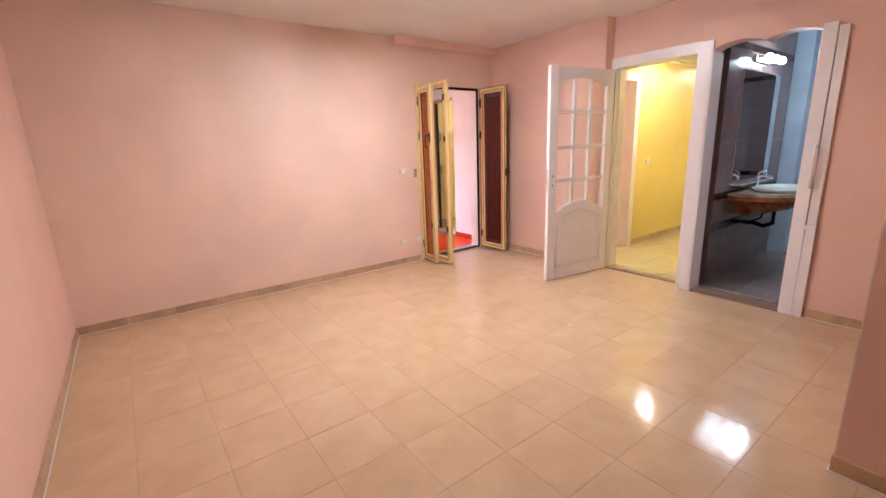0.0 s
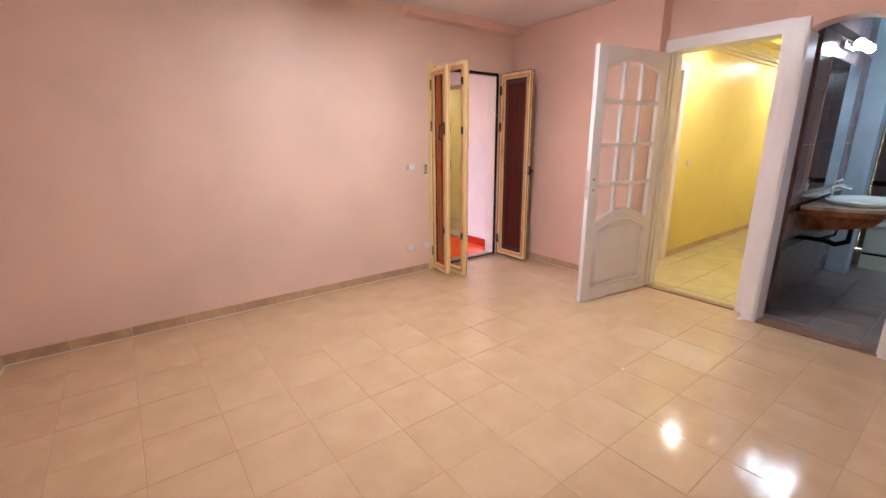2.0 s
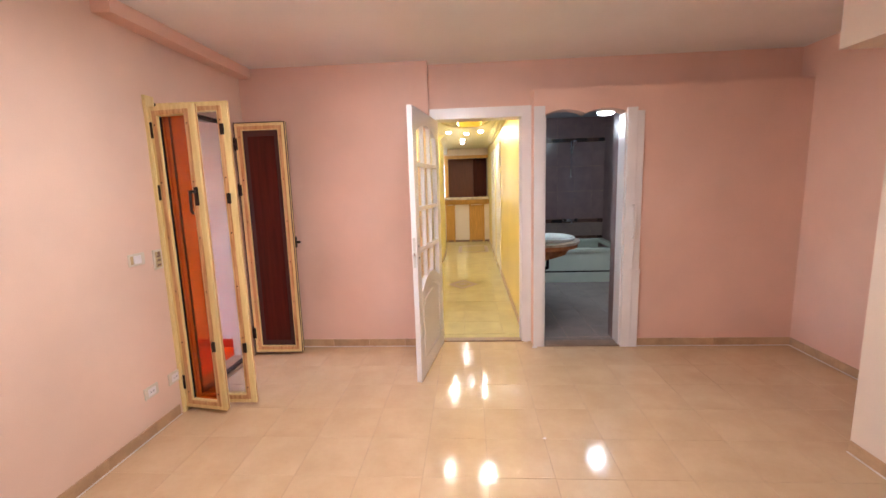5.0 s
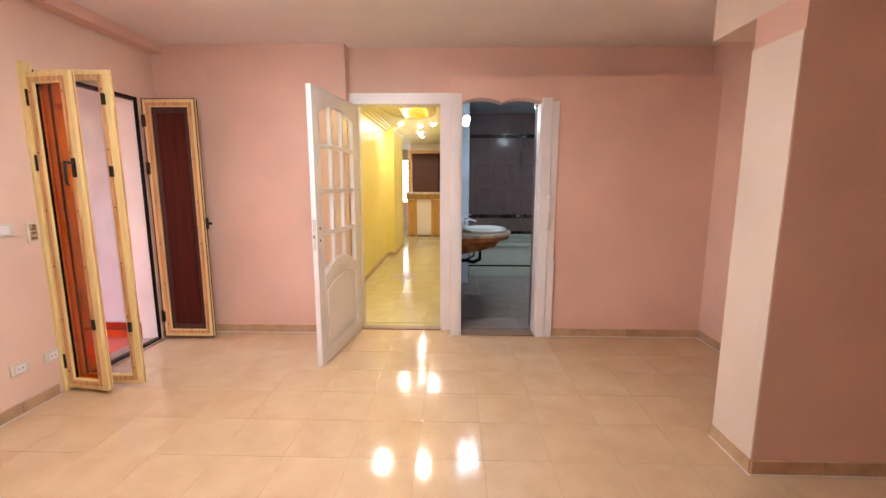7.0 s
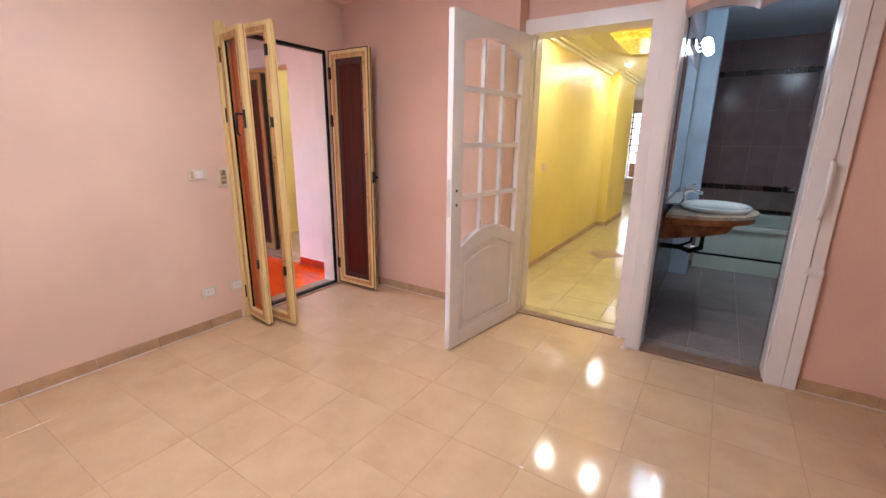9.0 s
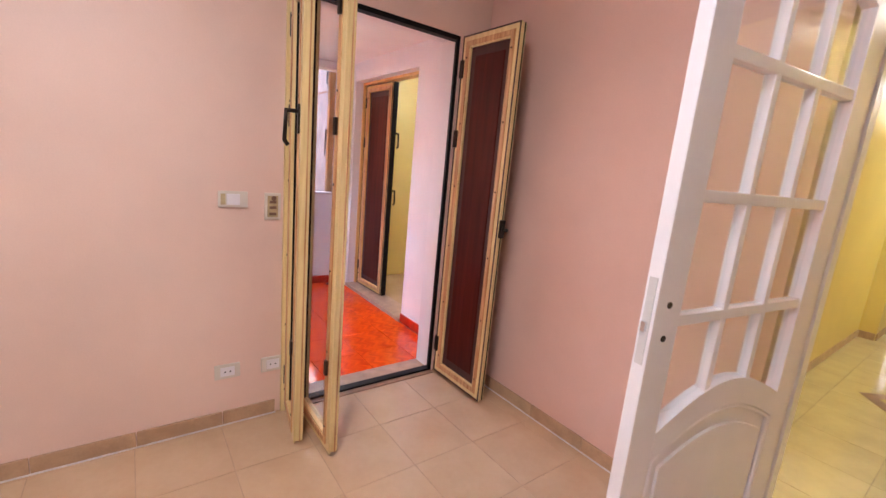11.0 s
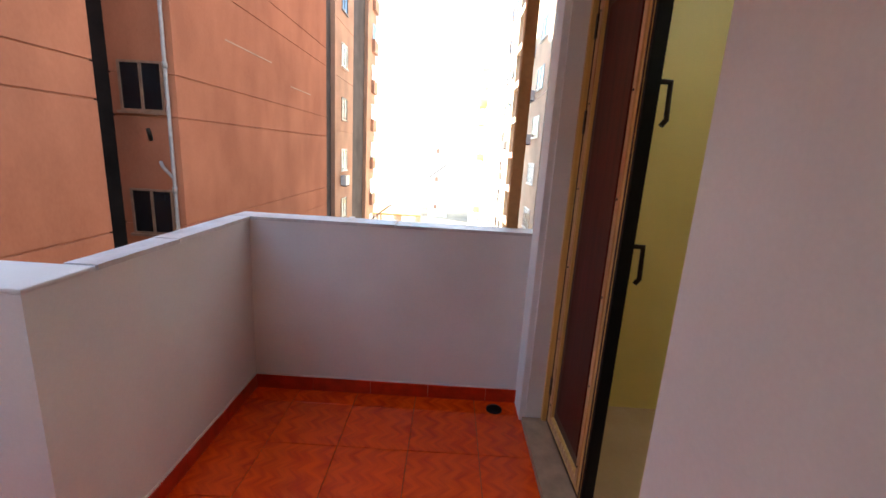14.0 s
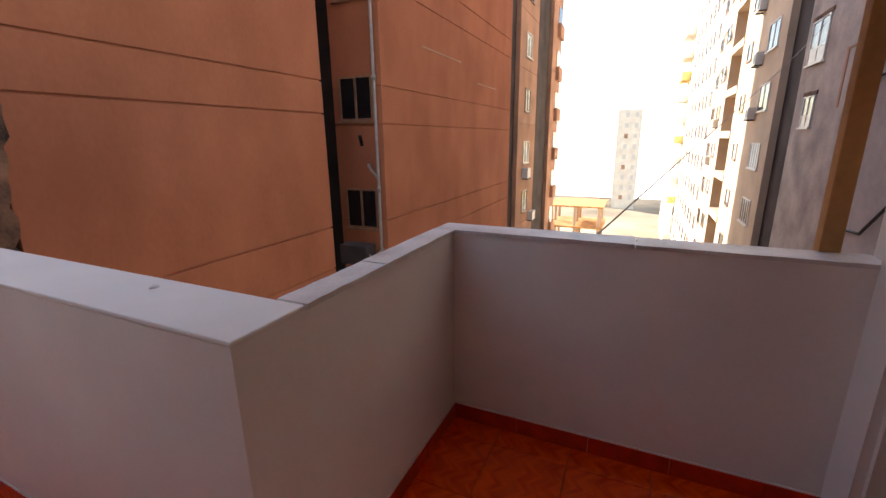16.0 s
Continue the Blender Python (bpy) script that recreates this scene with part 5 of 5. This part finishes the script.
def stand(parent_name, piece, a, b, z0, z1, thick, pitch, mat, normal, gap=0.003):
    """A row of upright pieces along a straight line a-b, standing proud of a wall by thick."""
    holder, cache = bpy.data.objects[parent_name], {}
    a, b = Vector(a), Vector(b)
    n, length = (b - a).normalized(), (b - a).length
    s = 0.0
    while s < length - 0.01:
        e = min(length, s + pitch)
        w = round(e - s - gap, 4)
        if w not in cache:
            cache[w] = mesh_of(boxes(((0, 0, 0), (w, thick, z1 - z0)), bevel=0.0025), mat)
        o = new(piece, cache[w])
        o.parent = holder
        ang = math.atan2(n.y, n.x)
        side = Vector((-n.y, n.x))
        p = a + n * s
        if side.dot(Vector(normal)) < 0:
            p, ang = a + n * (e - gap), ang + math.pi
        o.location, o.rotation_euler = (p.x, p.y, z0 + random.uniform(-0.001, 0.001)), (0, 0, ang)
        s = e


structure("baseboard", boxes(((0.001, Y0 + 0.001, 0), (0.004, Y0 + 0.01, 0.02))), SKIRT, "tan tile skirting")
for a, b, nrm in (((0, Y0), (0, 4.03), (1, 0)), ((0, DY1 + 0.01), (0, YL), (1, 0)), ((0.012, Y0), (6.8, Y0), (0, 1)), ((0.012, YL), (1.70, YL), (0, -1)), ((3.60, YB), (XR, YB), (0, -1)),
                  ((XR, 3.67), (XR, YB - 0.012), (-1, 0)), ((4.164, 3.352), (6.8, 3.352), (0, -1)), ((4.17, 3.352), (4.17, 3.67), (-1, 0)), ((4.18, 3.67), (XR - 0.012, 3.67), (0, 1))):
    stand("baseboard", "skirting_tile", a, b, 0.0, 0.075, 0.012, P, SKIRT, nrm)
structure("corridor_skirting", boxes(((2.59, 5.6, 0), (2.595, 5.61, 0.02))), SKIRT, "tan tile skirting of the corridor")
for a, b, nrm in (((1.38, 6.56), (1.38, 9.65), (1, 0)), ((1.38, 9.65), (1.52, 9.65), (0, -1)), ((1.52, 9.66), (1.52, 11.05), (1, 0)), ((2.60, 5.6), (2.60, 12.6), (-1, 0)), ((0.0, 7.6), (1.2, 7.6), (0, -1))):
    stand("corridor_skirting", "skirting_tile", a, b, 0.0, 0.075, 0.012, 0.405, SKIRT, nrm)
structure("balcony_skirting", boxes(((XF + 0.001, YP + 0.02, BZ), (XF + 0.004, YP + 0.03, 0.0))), RED_SKIRT, "red tile skirting of the balcony")
for a, b, nrm in (((XF, YP), (XF, YR), (1, 0)), ((XF + 0.012, YP), (XP, YP), (0, 1)), ((XP, -1.0), (XP, YP), (1, 0)), ((-0.94, YR), (-T - 0.03, YR), (0, -1)), ((-T - 0.02, -1.0), (-T - 0.02, DY0), (-1, 0)), ((-T - 0.02, DY1), (-T - 0.02, YR), (-1, 0))):
    stand("balcony_skirting", "skirting_tile", a, b, BZ, 0.052, 0.011, 0.338, RED_SKIRT, nrm, 0.001)

SEAL = surface("white_sealant", (0.74, 0.68, 0.64), 0.5, 0.05, 20, 90, 0.1)
structure("trim", boxes(((0.012, Y0, 0), (0.017, 4.03, 0.006)), ((0.017, Y0 + 0.012, 0), (6.8, Y0 + 0.017, 0.006)), ((0.02, YL - 0.017, 0), (1.69, YL - 0.012, 0.006)), ((3.6, YB - 0.017, 0), (XR - 0.012, YB - 0.012, 0.006)), ((XR - 0.017, 3.69, 0), (XR - 0.012, YB - 0.017, 0.006)), ((4.15, 3.335, 0), (6.8, 3.34, 0.006)), ((4.153, 3.34, 0), (4.158, 3.67, 0.006))), SEAL, "white sealant line under the skirting")
structure("trim", boxes(((XF, YP + 0.011, 0.052), (XF + 0.006, YR, 0.058)), ((XF + 0.006, YP, 0.052), (XP, YP + 0.007, 0.060)), ((XP, -1.0, 0.052), (XP + 0.006, YP, 0.058)), ((-0.94, YR - 0.006, 0.052), (-T - 0.03, YR, 0.058))), SEAL, "white sealant line over the red skirting")
def plaster_crumb(label, at, r, flat=0.8):
    crumb = thing("plaster_crumb", label, "debris", at, group="plaster crumbs")
    cb = bmesh.new()
    bmesh.ops.create_icosphere(cb, subdivisions=2, radius=r)
    for v in cb.verts:
        v.co = Vector((v.co.x * 1.3, v.co.y, max(0, v.co.z) * flat)) * random.uniform(0.8, 1.1)
    part("crumb", cb, SEAL, crumb)


plaster_crumb("small white plaster crumb on the parapet", (-1.25, 3.30, PT + 0.003), 0.012)
plaster_crumb("white plaster crumb in a floor tile joint", (2.50, 3.775, 0.0), 0.009, 0.4)
plaster_crumb("white plaster blob at the foot of the door casing", (2.66, 5.225, 0.0), 0.020, 0.5)
plaster_crumb("white plaster blob at the foot of the door jamb", (2.60, 5.375, 0.0), 0.014, 0.6)
plaster_crumb("white plaster lump on the floor behind the screen leaf", (0.36, 4.215, 0.0), 0.022, 0.9)
# bathroom wall tiles with two dark border rows
def wall_tiles(parent_name, axis, plane, u0, u1, skip=None):
    holder, cache = bpy.data.objects[parent_name], {}
    rows = [(0.0, 0.43, BATH_LOW, 0.30), (0.43, 0.50, BATH_LOW, 0.30), (0.50, 0.58, BATH_BAND, 0.2), (0.58, 0.81, BATH_LOW, 0.30), (0.81, 0.88, BATH_BAND, 0.2), (0.88, 1.36, BATH_TILE, 0.30), (1.36, 1.79, BATH_TILE, 0.30), (1.79, 2.2, BATH_TILE, 0.30), (2.2, 2.27, BATH_BAND, 0.2), (2.27, 2.62, BATH_TILE, 0.30)]
    for z0, z1, mat, pitch in rows:
        u = u0
        while u < u1 - 0.01:
            e = min(u1, u + pitch)
            key = (round(e - u, 3), z0)
            if key not in cache:
                w = e - u - 0.003
                lo, hi = ((0, 0, 0), (w, 0.009, z1 - z0 - 0.003)) if axis == "y" else ((0, 0, 0), (0.009, w, z1 - z0 - 0.003))
                cache[key] = mesh_of(boxes((lo, hi), bevel=0.0015), mat)
            o = new("tile", cache[key])
            o.parent = holder
            o.location = (u, plane, z0) if axis == "y" else (plane, u, z0)
            u = e


wall_tiles("bathroom_wall_back", "y", BY1, BX0, BX1)
wall_tiles("bathroom_wall_left", "x", BX0 - 0.009, YM + 0.17, BY1 - 0.001)
